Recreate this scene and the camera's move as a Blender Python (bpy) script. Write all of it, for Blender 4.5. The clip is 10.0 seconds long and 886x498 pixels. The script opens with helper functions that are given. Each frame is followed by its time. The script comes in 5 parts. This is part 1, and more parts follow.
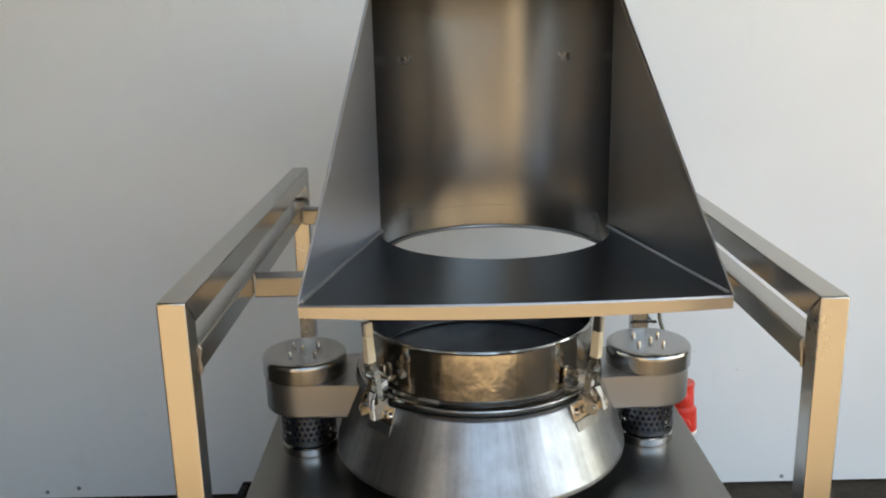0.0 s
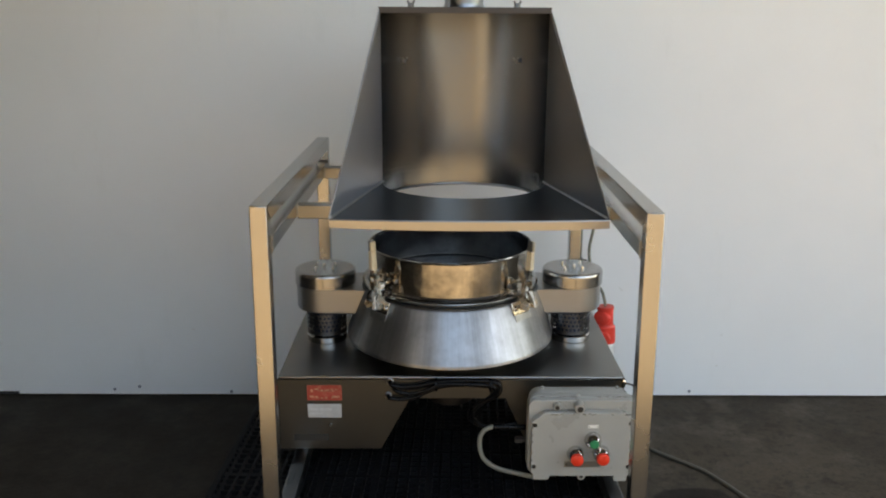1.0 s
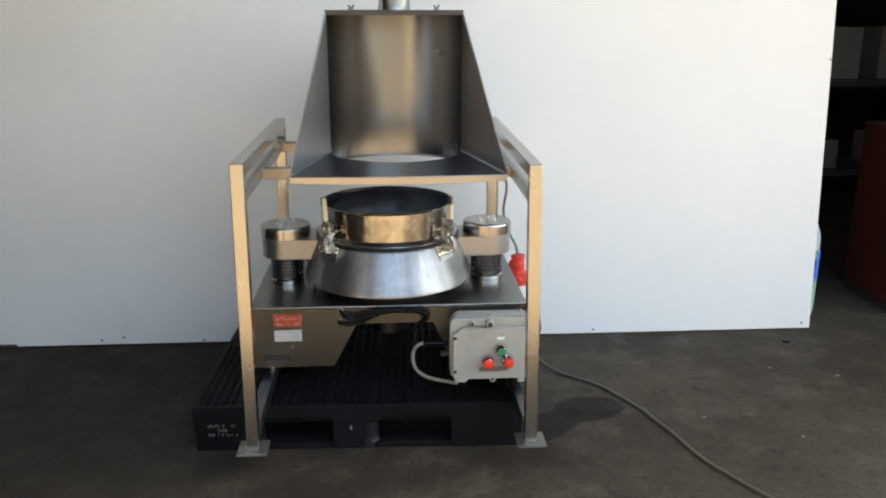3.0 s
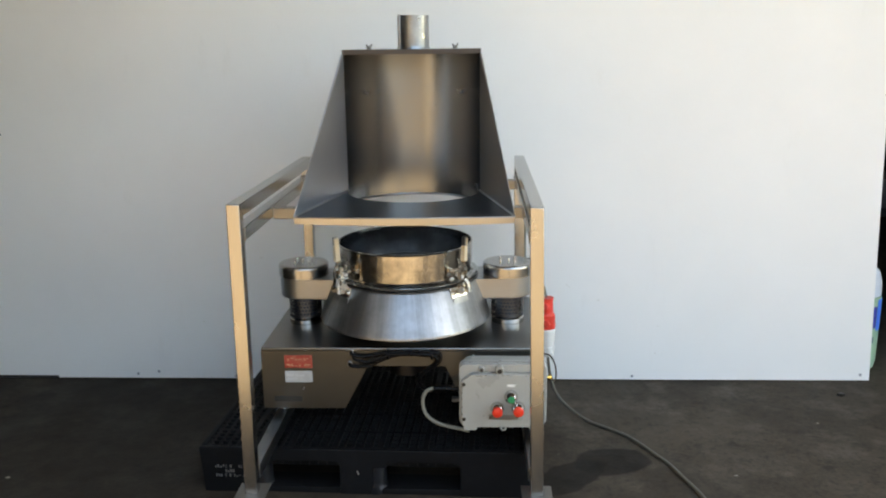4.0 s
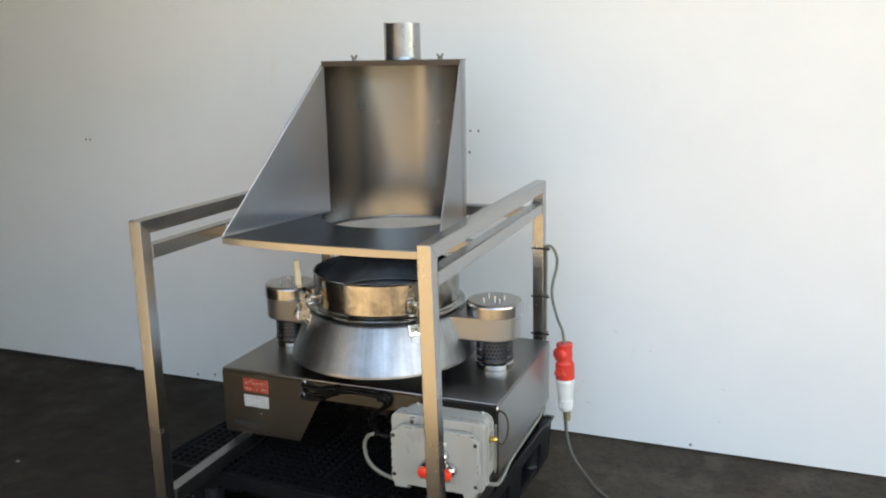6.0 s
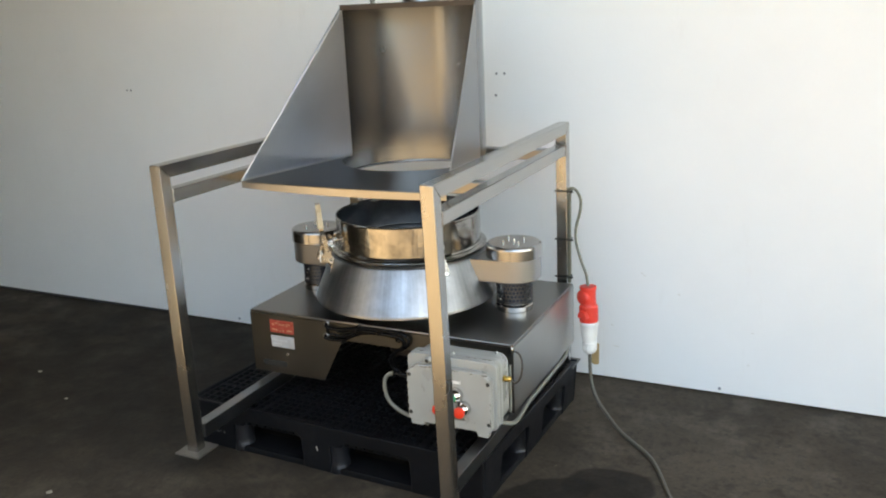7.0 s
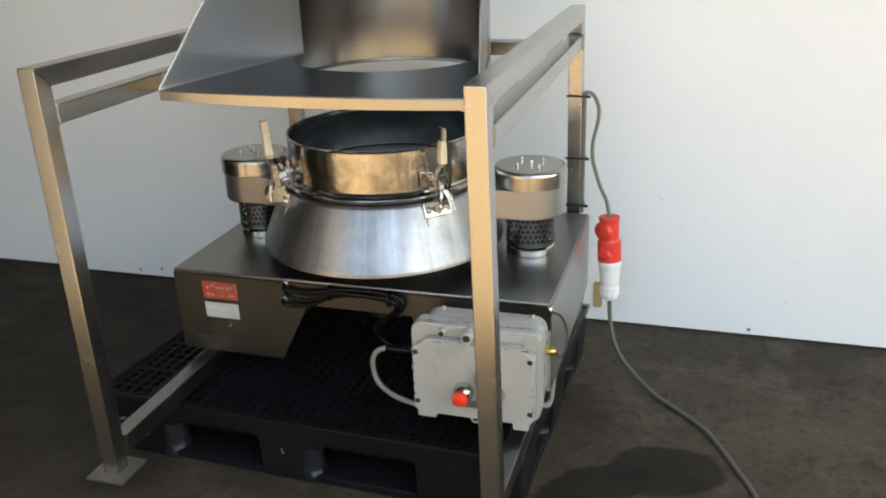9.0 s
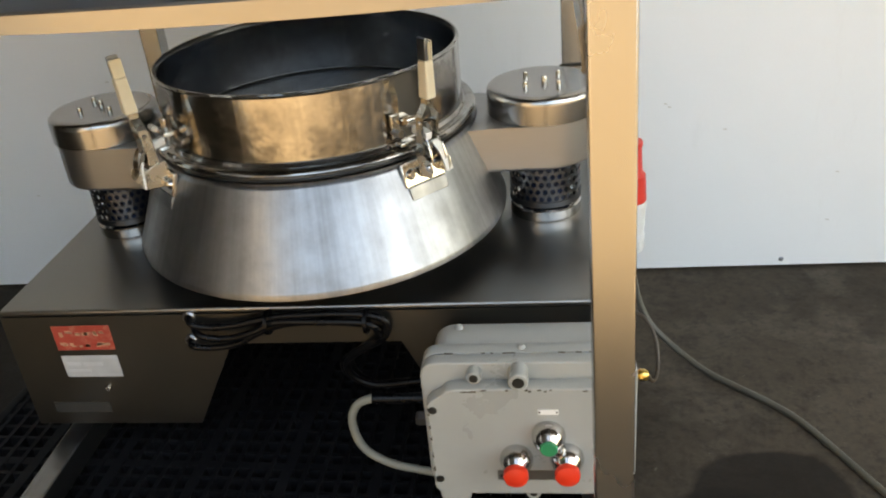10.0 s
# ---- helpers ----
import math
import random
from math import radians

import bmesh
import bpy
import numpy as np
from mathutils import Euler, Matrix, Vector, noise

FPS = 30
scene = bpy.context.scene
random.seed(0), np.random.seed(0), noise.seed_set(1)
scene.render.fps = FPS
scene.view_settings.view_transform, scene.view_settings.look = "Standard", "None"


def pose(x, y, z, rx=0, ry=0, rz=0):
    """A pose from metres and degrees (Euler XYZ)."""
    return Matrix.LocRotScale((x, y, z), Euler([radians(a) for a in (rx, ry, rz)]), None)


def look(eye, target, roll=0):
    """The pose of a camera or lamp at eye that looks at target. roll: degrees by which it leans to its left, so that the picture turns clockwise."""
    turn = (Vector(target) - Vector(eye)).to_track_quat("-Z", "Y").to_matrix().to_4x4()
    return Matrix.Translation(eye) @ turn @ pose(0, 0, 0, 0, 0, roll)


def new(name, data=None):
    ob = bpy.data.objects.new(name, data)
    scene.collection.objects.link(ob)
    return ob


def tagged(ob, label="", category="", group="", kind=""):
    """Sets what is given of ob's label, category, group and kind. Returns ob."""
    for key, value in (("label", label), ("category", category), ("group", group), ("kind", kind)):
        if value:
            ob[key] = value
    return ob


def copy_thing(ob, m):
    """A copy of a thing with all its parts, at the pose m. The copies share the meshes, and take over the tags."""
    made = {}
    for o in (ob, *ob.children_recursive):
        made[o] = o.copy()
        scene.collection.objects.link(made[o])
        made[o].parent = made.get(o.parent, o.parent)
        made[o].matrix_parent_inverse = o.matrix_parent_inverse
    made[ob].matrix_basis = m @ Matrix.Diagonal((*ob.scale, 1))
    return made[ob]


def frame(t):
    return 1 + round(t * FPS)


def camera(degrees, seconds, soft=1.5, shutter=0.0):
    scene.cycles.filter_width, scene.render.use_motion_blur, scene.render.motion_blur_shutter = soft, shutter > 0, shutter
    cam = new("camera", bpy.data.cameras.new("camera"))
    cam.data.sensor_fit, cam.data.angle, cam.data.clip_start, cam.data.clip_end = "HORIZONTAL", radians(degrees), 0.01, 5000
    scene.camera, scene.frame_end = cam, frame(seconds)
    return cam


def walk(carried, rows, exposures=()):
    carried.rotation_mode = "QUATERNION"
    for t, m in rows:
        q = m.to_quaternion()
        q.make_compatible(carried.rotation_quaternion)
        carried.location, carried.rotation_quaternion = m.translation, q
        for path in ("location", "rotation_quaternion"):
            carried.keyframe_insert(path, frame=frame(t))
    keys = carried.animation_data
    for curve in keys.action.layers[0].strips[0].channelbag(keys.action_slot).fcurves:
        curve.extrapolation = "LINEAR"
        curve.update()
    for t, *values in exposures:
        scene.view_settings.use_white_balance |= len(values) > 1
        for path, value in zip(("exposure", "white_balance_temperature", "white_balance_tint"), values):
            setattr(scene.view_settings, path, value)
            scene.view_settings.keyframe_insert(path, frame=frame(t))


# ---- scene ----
cam = camera(54.7, 10.0, soft=2.0)
PATH = [
    (0, (-0.083, -1.11, 1.508), (-0.08, 0.821, 0.989), -1.3),
    (0.5, (-0.077, -1.555, 1.553), (-0.111, 0.384, 1.063), -1.4),
    (1, (-0.045, -1.902, 1.574), (-0.032, 0.024, 1.036), 0.3),
    (1.5, (-0.025, -2.222, 1.587), (-0.054, -0.298, 1.039), -0.1),
    (2, (-0.033, -2.477, 1.599), (0.017, -0.551, 1.063), -0.0),
    (2.2, (-0.026, -2.525, 1.598), (0.06, -0.604, 1.046), 0.3),
    (3.3, (0.011, -2.568, 1.607), (0.141, -0.648, 1.063), -0.0),
    (3.5, (0.037, -2.548, 1.622), (0.155, -0.614, 1.126), -0.3),
    (4, (0.278, -2.49, 1.61), (0.197, -0.549, 1.138), -0.7),
    (4.5, (0.539, -2.341, 1.591), (0.348, -0.42, 1.067), -0.2),
    (5, (0.776, -2.164, 1.594), (0.407, -0.264, 1.089), -0.8),
    (5.5, (1.09, -2.085, 1.612), (0.451, -0.254, 1.124), 0.5),
    (5.7, (1.179, -2.022, 1.608), (0.512, -0.191, 1.156), 0.0),
    (6.8, (1.409, -1.896, 1.592), (0.574, -0.147, 1.099), -2.5),
    (7, (1.426, -1.909, 1.574), (0.583, -0.181, 1.022), -2.5),
    (7.5, (1.403, -1.919, 1.546), (0.548, -0.256, 0.837), -2.3),
    (8, (1.334, -1.907, 1.527), (0.525, -0.216, 0.831), -1.6),
    (8.5, (1.065, -1.709, 1.49), (0.468, 0.068, 0.793), -0.9),
    (9, (0.825, -1.37, 1.411), (0.262, 0.398, 0.664), -2.2),
    (9.5, (0.567, -1.033, 1.345), (0.106, 0.728, 0.517), -2.8),
    (10, (0.402, -0.681, 1.238), (0.152, 1.059, 0.284), -5.6),
]
walk(cam, [(t, look(eye, target, roll)) for t, eye, target, roll in PATH], [(0, 2.53, 8600, 5), (1.0, 2.28, 8800, 6), (1.5, 2.74, 8850, 6), (2.2, 2.77, 8850, 6), (3.4, 2.75, 8400, 4), (4.5, 2.63, 8400, 4), (6.0, 2.81, 8350, 4), (7.0, 2.88, 8600, 4), (8.2, 2.98, 9100, 5), (9.0, 2.87, 9050, 5), (10, 2.78, 9700, 6)])


# ---- world, sun, exposure ----
SUN_EL, SUN_AZ = radians(50), radians(95)   # azimuth: clockwise from +y
world = bpy.data.worlds.new("world")
scene.world = world
world.use_nodes = True
wn = world.node_tree
sky = wn.nodes.new("ShaderNodeTexSky")
sky.sky_type = "NISHITA"
sky.sun_disc = False
sky.sun_elevation = SUN_EL
sky.sun_rotation = SUN_AZ
wn.nodes["Background"].inputs["Strength"].default_value = 0.15
wn.links.new(sky.outputs[0], wn.nodes["Background"].inputs["Color"])
sun_data = bpy.data.lights.new("sun", "SUN")
sun_data.energy, sun_data.angle, sun_data.color = 2.0, radians(0.6), (1.0, 0.93, 0.82)
sun = new("sun", sun_data)
sun_to = Vector((math.sin(SUN_AZ) * math.cos(SUN_EL), math.cos(SUN_AZ) * math.cos(SUN_EL), math.sin(SUN_EL)))
sun.matrix_world = look(sun_to * 20, (0, 0, 0))


# ---- materials ----
def mat_base(name):
    m = bpy.data.materials.new(name)
    m.use_nodes = True
    nt = m.node_tree
    return m, nt, nt.nodes["Principled BSDF"]


def mapped_noise(nt, scale, stretch=(1, 1, 1), detail=4.0, rough=0.6, distort=0.0):
    tc = nt.nodes.new("ShaderNodeTexCoord")
    mp = nt.nodes.new("ShaderNodeMapping")
    mp.inputs["Scale"].default_value = stretch
    nt.links.new(tc.outputs["Object"], mp.inputs["Vector"])
    n = nt.nodes.new("ShaderNodeTexNoise")
    n.inputs["Scale"].default_value = scale
    n.inputs["Detail"].default_value = detail
    n.inputs["Roughness"].default_value = rough
    n.inputs["Distortion"].default_value = distort
    nt.links.new(mp.outputs[0], n.inputs["Vector"])
    return n.outputs["Fac"]


def ramp(nt, fac, stops):
    r = nt.nodes.new("ShaderNodeValToRGB")
    while len(r.color_ramp.elements) < len(stops):
        r.color_ramp.elements.new(0.5)
    for e, (p, c) in zip(r.color_ramp.elements, stops):
        e.position = p
        e.color = (*c, 1) if len(c) == 3 else c
    nt.links.new(fac, r.inputs[0])
    return r.outputs[0]


def remap(nt, fac, a, b, lo=0.3, hi=0.7):
    n = nt.nodes.new("ShaderNodeMapRange")
    n.inputs["From Min"].default_value, n.inputs["From Max"].default_value = lo, hi
    n.inputs["To Min"].default_value, n.inputs["To Max"].default_value = a, b
    nt.links.new(fac, n.inputs["Value"])
    return n.outputs[0]


def mix_rgb(nt, fac, a, b, blend="MIX"):
    n = nt.nodes.new("ShaderNodeMix")
    n.data_type, n.blend_type = "RGBA", blend
    for sock, v in ((n.inputs["Factor"], fac), (n.inputs["A"], a), (n.inputs["B"], b)):
        if isinstance(v, bpy.types.NodeSocket):
            nt.links.new(v, sock)
        else:
            sock.default_value = v if isinstance(v, (int, float)) else (*v, 1)
    return n.outputs["Result"]


def bump(nt, bsdf, height, strength, dist=0.01, under=None):
    b = nt.nodes.new("ShaderNodeBump")
    b.inputs["Strength"].default_value = strength
    b.inputs["Distance"].default_value = dist
    nt.links.new(height, b.inputs["Height"])
    if under is not None:
        nt.links.new(under, b.inputs["Normal"])
    nt.links.new(b.outputs[0], bsdf.inputs["Normal"])
    return b.outputs[0]


def steel(name, rough, brush=(1, 1, 60), tint=(0.60, 0.585, 0.56), dents=0.0, spread=0.1, cloud_rough=0.06, stain=0.12, streak=0.0, dent_map=(1, 1, 1), relief=0.005, cloud_scale=6):
    """Stainless sheet: brush gives the direction of the grain (large numbers run across it)."""
    m, nt, b = mat_base(name)
    b.inputs["Metallic"].default_value = 1.0
    grain = mapped_noise(nt, 14, brush, 5)
    cloud = mapped_noise(nt, cloud_scale, (1, 1, 1), 5)
    dark = tuple(c * (1 - stain) for c in tint)
    col = mix_rgb(nt, remap(nt, cloud, 0, 1, 0.15, 0.85), dark, tint)
    if streak:
        low = 1 - streak
        col = mix_rgb(nt, 1.0, col, ramp(nt, grain, [(0.3, (low, low, low * 0.98)), (0.62, (1, 1, 1))]), "MULTIPLY")
    nt.links.new(col, b.inputs["Base Color"])
    r1 = remap(nt, grain, rough - spread / 2, rough + spread / 2)
    add = nt.nodes.new("ShaderNodeMath")
    nt.links.new(r1, add.inputs[0])
    nt.links.new(remap(nt, cloud, -cloud_rough / 2, cloud_rough / 2, 0.15, 0.85), add.inputs[1])
    nt.links.new(add.outputs[0], b.inputs["Roughness"])
    fine = bump(nt, b, grain, relief, 0.002)
    if dents:
        bump(nt, b, mapped_noise(nt, 9, dent_map, 3), dents, 0.006, fine)
    return m


def round_noise(nt, scale, centre, along=0.02, detail=5.0):
    """Noise that runs in streaks down a turned part: it varies round the axis, hardly along it."""
    tc = nt.nodes.new("ShaderNodeTexCoord")
    vec = tc.outputs["Object"]
    for op, val in (("SUBTRACT", (*centre, 0)), ("MULTIPLY", (1, 1, 0)), ("NORMALIZE", None), ("SCALE", 0.28)):
        v = nt.nodes.new("ShaderNodeVectorMath")
        v.operation = op
        nt.links.new(vec, v.inputs[0])
        if op == "SCALE":
            v.inputs["Scale"].default_value = val
        elif val is not None:
            v.inputs[1].default_value = val
        vec = v.outputs[0]
    m = nt.nodes.new("ShaderNodeVectorMath")
    m.operation = "MULTIPLY_ADD"
    nt.links.new(tc.outputs["Object"], m.inputs[0])
    m.inputs[1].default_value = (0, 0, along)
    nt.links.new(vec, m.inputs[2])
    n = nt.nodes.new("ShaderNodeTexNoise")
    n.inputs["Scale"].default_value, n.inputs["Detail"].default_value, n.inputs["Roughness"].default_value = scale, detail, 0.6
    nt.links.new(m.outputs[0], n.inputs["Vector"])
    return n.outputs["Fac"]


def turned_steel(name, centre, rough, tint, bands=0.25, spread=0.12, wave=0.3, blotch=0.2, dents=0.2, scale=13):
    """Rolled and brushed sheet round an upright axis: streaks down the wall, broad waves, blotches and small dents."""
    m, nt, b = mat_base(name)
    b.inputs["Metallic"].default_value = 1.0
    broad, fine = round_noise(nt, scale, centre), round_noise(nt, scale * 9, centre, 0.06, 4)
    spots = mapped_noise(nt, 22, (1, 1, 1), 6, 0.65)
    lo = 1 - bands
    col = mix_rgb(nt, 1.0, tint, ramp(nt, broad, [(0.32, (lo, lo, lo * 1.01)), (0.66, (1, 1, 1))]), "MULTIPLY")
    col = mix_rgb(nt, 1.0, col, ramp(nt, fine, [(0.3, (1 - bands * 0.42,) * 3), (0.7, (1, 1, 1))]), "MULTIPLY")
    col = mix_rgb(nt, 1.0, col, ramp(nt, spots, [(0.35, (1 - blotch,) * 3), (0.62, (1, 1, 1))]), "MULTIPLY")
    nt.links.new(col, b.inputs["Base Color"])
    add = nt.nodes.new("ShaderNodeMath")
    nt.links.new(remap(nt, broad, rough + spread / 2, rough - spread / 2), add.inputs[0])
    nt.links.new(remap(nt, spots, spread / 2, -spread / 3), add.inputs[1])
    nt.links.new(add.outputs[0], b.inputs["Roughness"])
    n1 = bump(nt, b, broad, wave, 0.004)
    n2 = bump(nt, b, fine, 0.02, 0.001, n1)
    if dents:
        bump(nt, b, mapped_noise(nt, 16, (1, 1, 0.8), 3), dents, 0.004, n2)
    return m


def paint(name, col, rough=0.5, vary=0.12, scale=8, grain=90, bump_s=0.08, dirt=None, dirt_amount=0.25):
    m, nt, b = mat_base(name)
    n1, n2 = mapped_noise(nt, scale, detail=5), mapped_noise(nt, grain, detail=3)
    lo = tuple(c * (1 - vary) for c in col)
    c1 = mix_rgb(nt, remap(nt, n1, 0, 1), lo, col)
    if dirt:
        c1 = mix_rgb(nt, remap(nt, mapped_noise(nt, scale * 2.7, detail=8, rough=0.7), 0, dirt_amount, 0.5, 0.75), c1, dirt)
    nt.links.new(c1, b.inputs["Base Color"])
    nt.links.new(remap(nt, n1, rough - 0.08, rough + 0.08), b.inputs["Roughness"])
    bump(nt, b, n2, bump_s, 0.002)
    return m


def floor_material():
    m, nt, b = mat_base("worn_concrete")
    big, mid, fine = mapped_noise(nt, 0.9, detail=6, rough=0.6, distort=0.4), mapped_noise(nt, 5, detail=8, rough=0.66, distort=0.0), mapped_noise(nt, 70, detail=4)
    c = mix_rgb(nt, remap(nt, big, 0, 1, 0.34, 0.66), (0.047, 0.0375, 0.0275), (0.095, 0.077, 0.057))
    c = mix_rgb(nt, remap(nt, mid, 0, 0.68, 0.52, 0.66), c, (0.108, 0.089, 0.067))
    c = mix_rgb(nt, remap(nt, mapped_noise(nt, 34, detail=7, rough=0.75), 0, 0.65, 0.50, 0.68), c, (0.022, 0.018, 0.014))
    c = mix_rgb(nt, remap(nt, mapped_noise(nt, 21, detail=8, rough=0.8), 0, 0.6, 0.60, 0.74), c, (0.150, 0.132, 0.105))
    c = mix_rgb(nt, remap(nt, mapped_noise(nt, 9, detail=6, rough=0.75), 0, 0.65, 0.54, 0.70), c, (0.026, 0.021, 0.016))
    c = mix_rgb(nt, remap(nt, fine, 0, 0.35, 0.4, 0.75), c, (0.03, 0.026, 0.021))
    c = mix_rgb(nt, remap(nt, mapped_noise(nt, 26, detail=4, rough=0.8), 0, 0.9, 0.70, 0.76), c, (0.22, 0.20, 0.17))
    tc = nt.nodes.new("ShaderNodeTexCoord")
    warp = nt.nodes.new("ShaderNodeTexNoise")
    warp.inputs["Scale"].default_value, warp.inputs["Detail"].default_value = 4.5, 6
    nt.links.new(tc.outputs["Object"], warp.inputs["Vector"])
    # first, broad ellipse paints the dim left side into the colour; others are stains
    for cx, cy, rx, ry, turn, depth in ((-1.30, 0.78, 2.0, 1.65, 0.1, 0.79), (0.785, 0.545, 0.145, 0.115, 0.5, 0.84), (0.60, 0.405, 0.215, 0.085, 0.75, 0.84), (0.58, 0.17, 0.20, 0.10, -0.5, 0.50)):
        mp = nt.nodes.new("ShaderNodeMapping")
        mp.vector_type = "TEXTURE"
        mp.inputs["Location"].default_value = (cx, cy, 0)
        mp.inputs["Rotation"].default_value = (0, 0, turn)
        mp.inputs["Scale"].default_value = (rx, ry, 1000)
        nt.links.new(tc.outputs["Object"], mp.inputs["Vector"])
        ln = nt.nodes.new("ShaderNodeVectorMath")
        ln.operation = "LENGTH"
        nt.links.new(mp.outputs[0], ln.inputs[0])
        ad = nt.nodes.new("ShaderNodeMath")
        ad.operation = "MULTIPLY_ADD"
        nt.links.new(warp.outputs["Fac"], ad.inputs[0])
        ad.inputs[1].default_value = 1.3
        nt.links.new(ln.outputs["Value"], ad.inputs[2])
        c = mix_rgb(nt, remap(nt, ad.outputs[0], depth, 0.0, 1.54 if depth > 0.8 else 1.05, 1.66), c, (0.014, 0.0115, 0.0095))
    b.inputs["Specular IOR Level"].default_value = 0.14
    nt.links.new(c, b.inputs["Base Color"])
    nt.links.new(remap(nt, mid, 0.85, 0.5, 0.3, 0.8), b.inputs["Roughness"])
    low = bump(nt, b, mid, 0.45, 0.008)
    bump(nt, b, fine, 0.5, 0.003, low)
    return m


def wall_material():
    m, nt, b = mat_base("white_panel")
    n1, n2 = mapped_noise(nt, 1.3, detail=5), mapped_noise(nt, 5, (1, 1, 0.3), 8, 0.75)
    c = mix_rgb(nt, remap(nt, n1, 0, 1), (0.80, 0.805, 0.80), (0.85, 0.85, 0.84))
    c = mix_rgb(nt, remap(nt, n2, 0, 0.25, 0.6, 0.8), c, (0.60, 0.58, 0.54))
    nt.links.new(c, b.inputs["Base Color"])
    b.inputs["Roughness"].default_value = 0.5
    bump(nt, b, mapped_noise(nt, 160, detail=2), 0.04, 0.001)
    return m


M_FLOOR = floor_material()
M_WALL = wall_material()
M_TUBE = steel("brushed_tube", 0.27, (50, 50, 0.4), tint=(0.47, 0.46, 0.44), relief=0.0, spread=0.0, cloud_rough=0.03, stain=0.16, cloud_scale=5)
M_FOOT = steel("dirty_foot_plate", 0.5, (3, 3, 3), tint=(0.30, 0.292, 0.278), stain=0.4)
M_BEAD = steel("bright_seam_bead", 0.42, (4, 4, 4), tint=(0.80, 0.80, 0.80), dents=0.3, stain=0.35)
M_WELD = steel("weld_bead", 0.38, (6, 6, 6), tint=(0.42, 0.40, 0.38), dents=0.5, spread=0.1, stain=0.4)
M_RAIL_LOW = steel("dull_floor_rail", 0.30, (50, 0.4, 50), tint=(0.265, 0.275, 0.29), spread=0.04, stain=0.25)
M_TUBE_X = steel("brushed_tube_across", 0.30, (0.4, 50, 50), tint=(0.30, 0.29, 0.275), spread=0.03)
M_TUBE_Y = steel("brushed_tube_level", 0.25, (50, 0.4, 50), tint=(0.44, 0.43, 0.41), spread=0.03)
M_LIP = steel("dull_lip_edge", 0.33, (0.4, 50, 50), tint=(0.42, 0.405, 0.38), spread=0.03)
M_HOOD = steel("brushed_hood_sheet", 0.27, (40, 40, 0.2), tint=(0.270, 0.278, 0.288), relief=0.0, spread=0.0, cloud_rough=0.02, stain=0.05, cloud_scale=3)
# one sheet steel: left tint holds bluish skylight, right tint holds shade
M_HOOD_SIDE_LIT = steel("lit_side_sheet", 0.39, (50, 50, 0.4), tint=(0.58, 0.62, 0.69), spread=0.03, cloud_rough=0.04, stain=0.1, relief=0.0006)
M_HOOD_SIDE_SHADED = steel("shaded_side_sheet", 0.34, (50, 50, 0.4), tint=(0.29, 0.29, 0.295), spread=0.02, cloud_rough=0.03, stain=0.1, relief=0.0006)
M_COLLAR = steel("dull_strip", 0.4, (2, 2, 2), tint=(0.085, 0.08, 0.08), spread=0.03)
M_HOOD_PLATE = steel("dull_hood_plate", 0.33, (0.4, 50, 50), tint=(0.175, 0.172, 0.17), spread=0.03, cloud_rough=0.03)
# same steel on every face; tints carry the dim front and brighter top, sides
M_TABLE_SHADED = steel("shaded_table_sheet", 0.36, (0.4, 50, 50), tint=(0.150, 0.146, 0.134), spread=0.02, cloud_rough=0.06, stain=0.2, relief=0.0006)
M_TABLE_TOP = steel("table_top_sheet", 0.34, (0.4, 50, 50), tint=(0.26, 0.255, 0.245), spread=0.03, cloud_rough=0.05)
M_TABLE_SIDE_LIT = steel("lit_table_side_sheet", 0.40, (50, 0.4, 50), tint=(0.44, 0.43, 0.41), spread=0.03, cloud_rough=0.05)
M_RING = turned_steel("polished_ring", (-0.004, 0.745), 0.17, (0.58, 0.555, 0.515), bands=0.42, spread=0.12, wave=0.9, blotch=0.35, dents=0.45, scale=7)
M_CONE = turned_steel("satin_cone", (-0.004, 0.745), 0.38, (0.395, 0.402, 0.415), bands=0.42, spread=0.16, wave=0.14, blotch=0.16, dents=0.0, scale=11)
M_CAP = steel("polished_cap", 0.24, (2, 2, 30), tint=(0.44, 0.432, 0.425), spread=0.06)
M_BODY = steel("satin_motor_body", 0.40, (2, 2, 30), tint=(0.44, 0.438, 0.435))
M_PLATED = steel("nickel_plated", 0.18, (3, 3, 3), tint=(0.54, 0.50, 0.45), spread=0.1)
M_GALV = steel("galvanised", 0.36, (3, 3, 3), tint=(0.42, 0.44, 0.46), spread=0.25, stain=0.5, cloud_scale=14)
M_CHROME = steel("chrome", 0.16, (2, 2, 2), tint=(0.60, 0.59, 0.58), spread=0.04)
M_BRASS = steel("brass", 0.25, (2, 2, 2), tint=(0.75, 0.52, 0.16))
M_DARKSTEEL = steel("dark_inside_steel", 0.32, (2, 2, 20), tint=(0.30, 0.31, 0.33))
M_GUARD = steel("dark_guard_steel", 0.35, (2, 2, 2), tint=(0.115, 0.12, 0.13))
# ring steel again, with the inside's bluish reflection put into the tint
M_LINER = turned_steel("reflection_tinted_inner_wall", (-0.004, 0.745), 0.15, (0.52, 0.545, 0.58), bands=0.3, spread=0.08, wave=0.3, blotch=0.3, dents=0.2, scale=9)
M_SCREEN = paint("dark_sieve_mesh", (0.02, 0.022, 0.025), 0.45, 0.3, 20, 600, 0.5)
M_PALLET = paint("black_pallet_plastic", (0.0050, 0.0055, 0.0068), 0.6, 0.35, 7, 60, 0.2, (0.022, 0.022, 0.024), 0.18)
M_PALLET.node_tree.nodes["Principled BSDF"].inputs["Specular IOR Level"].default_value = 0.13
M_PALLET_COLUMN = paint("smooth_pallet_plastic", (0.010, 0.011, 0.014), 0.34, 0.3, 12, 60, 0.1)
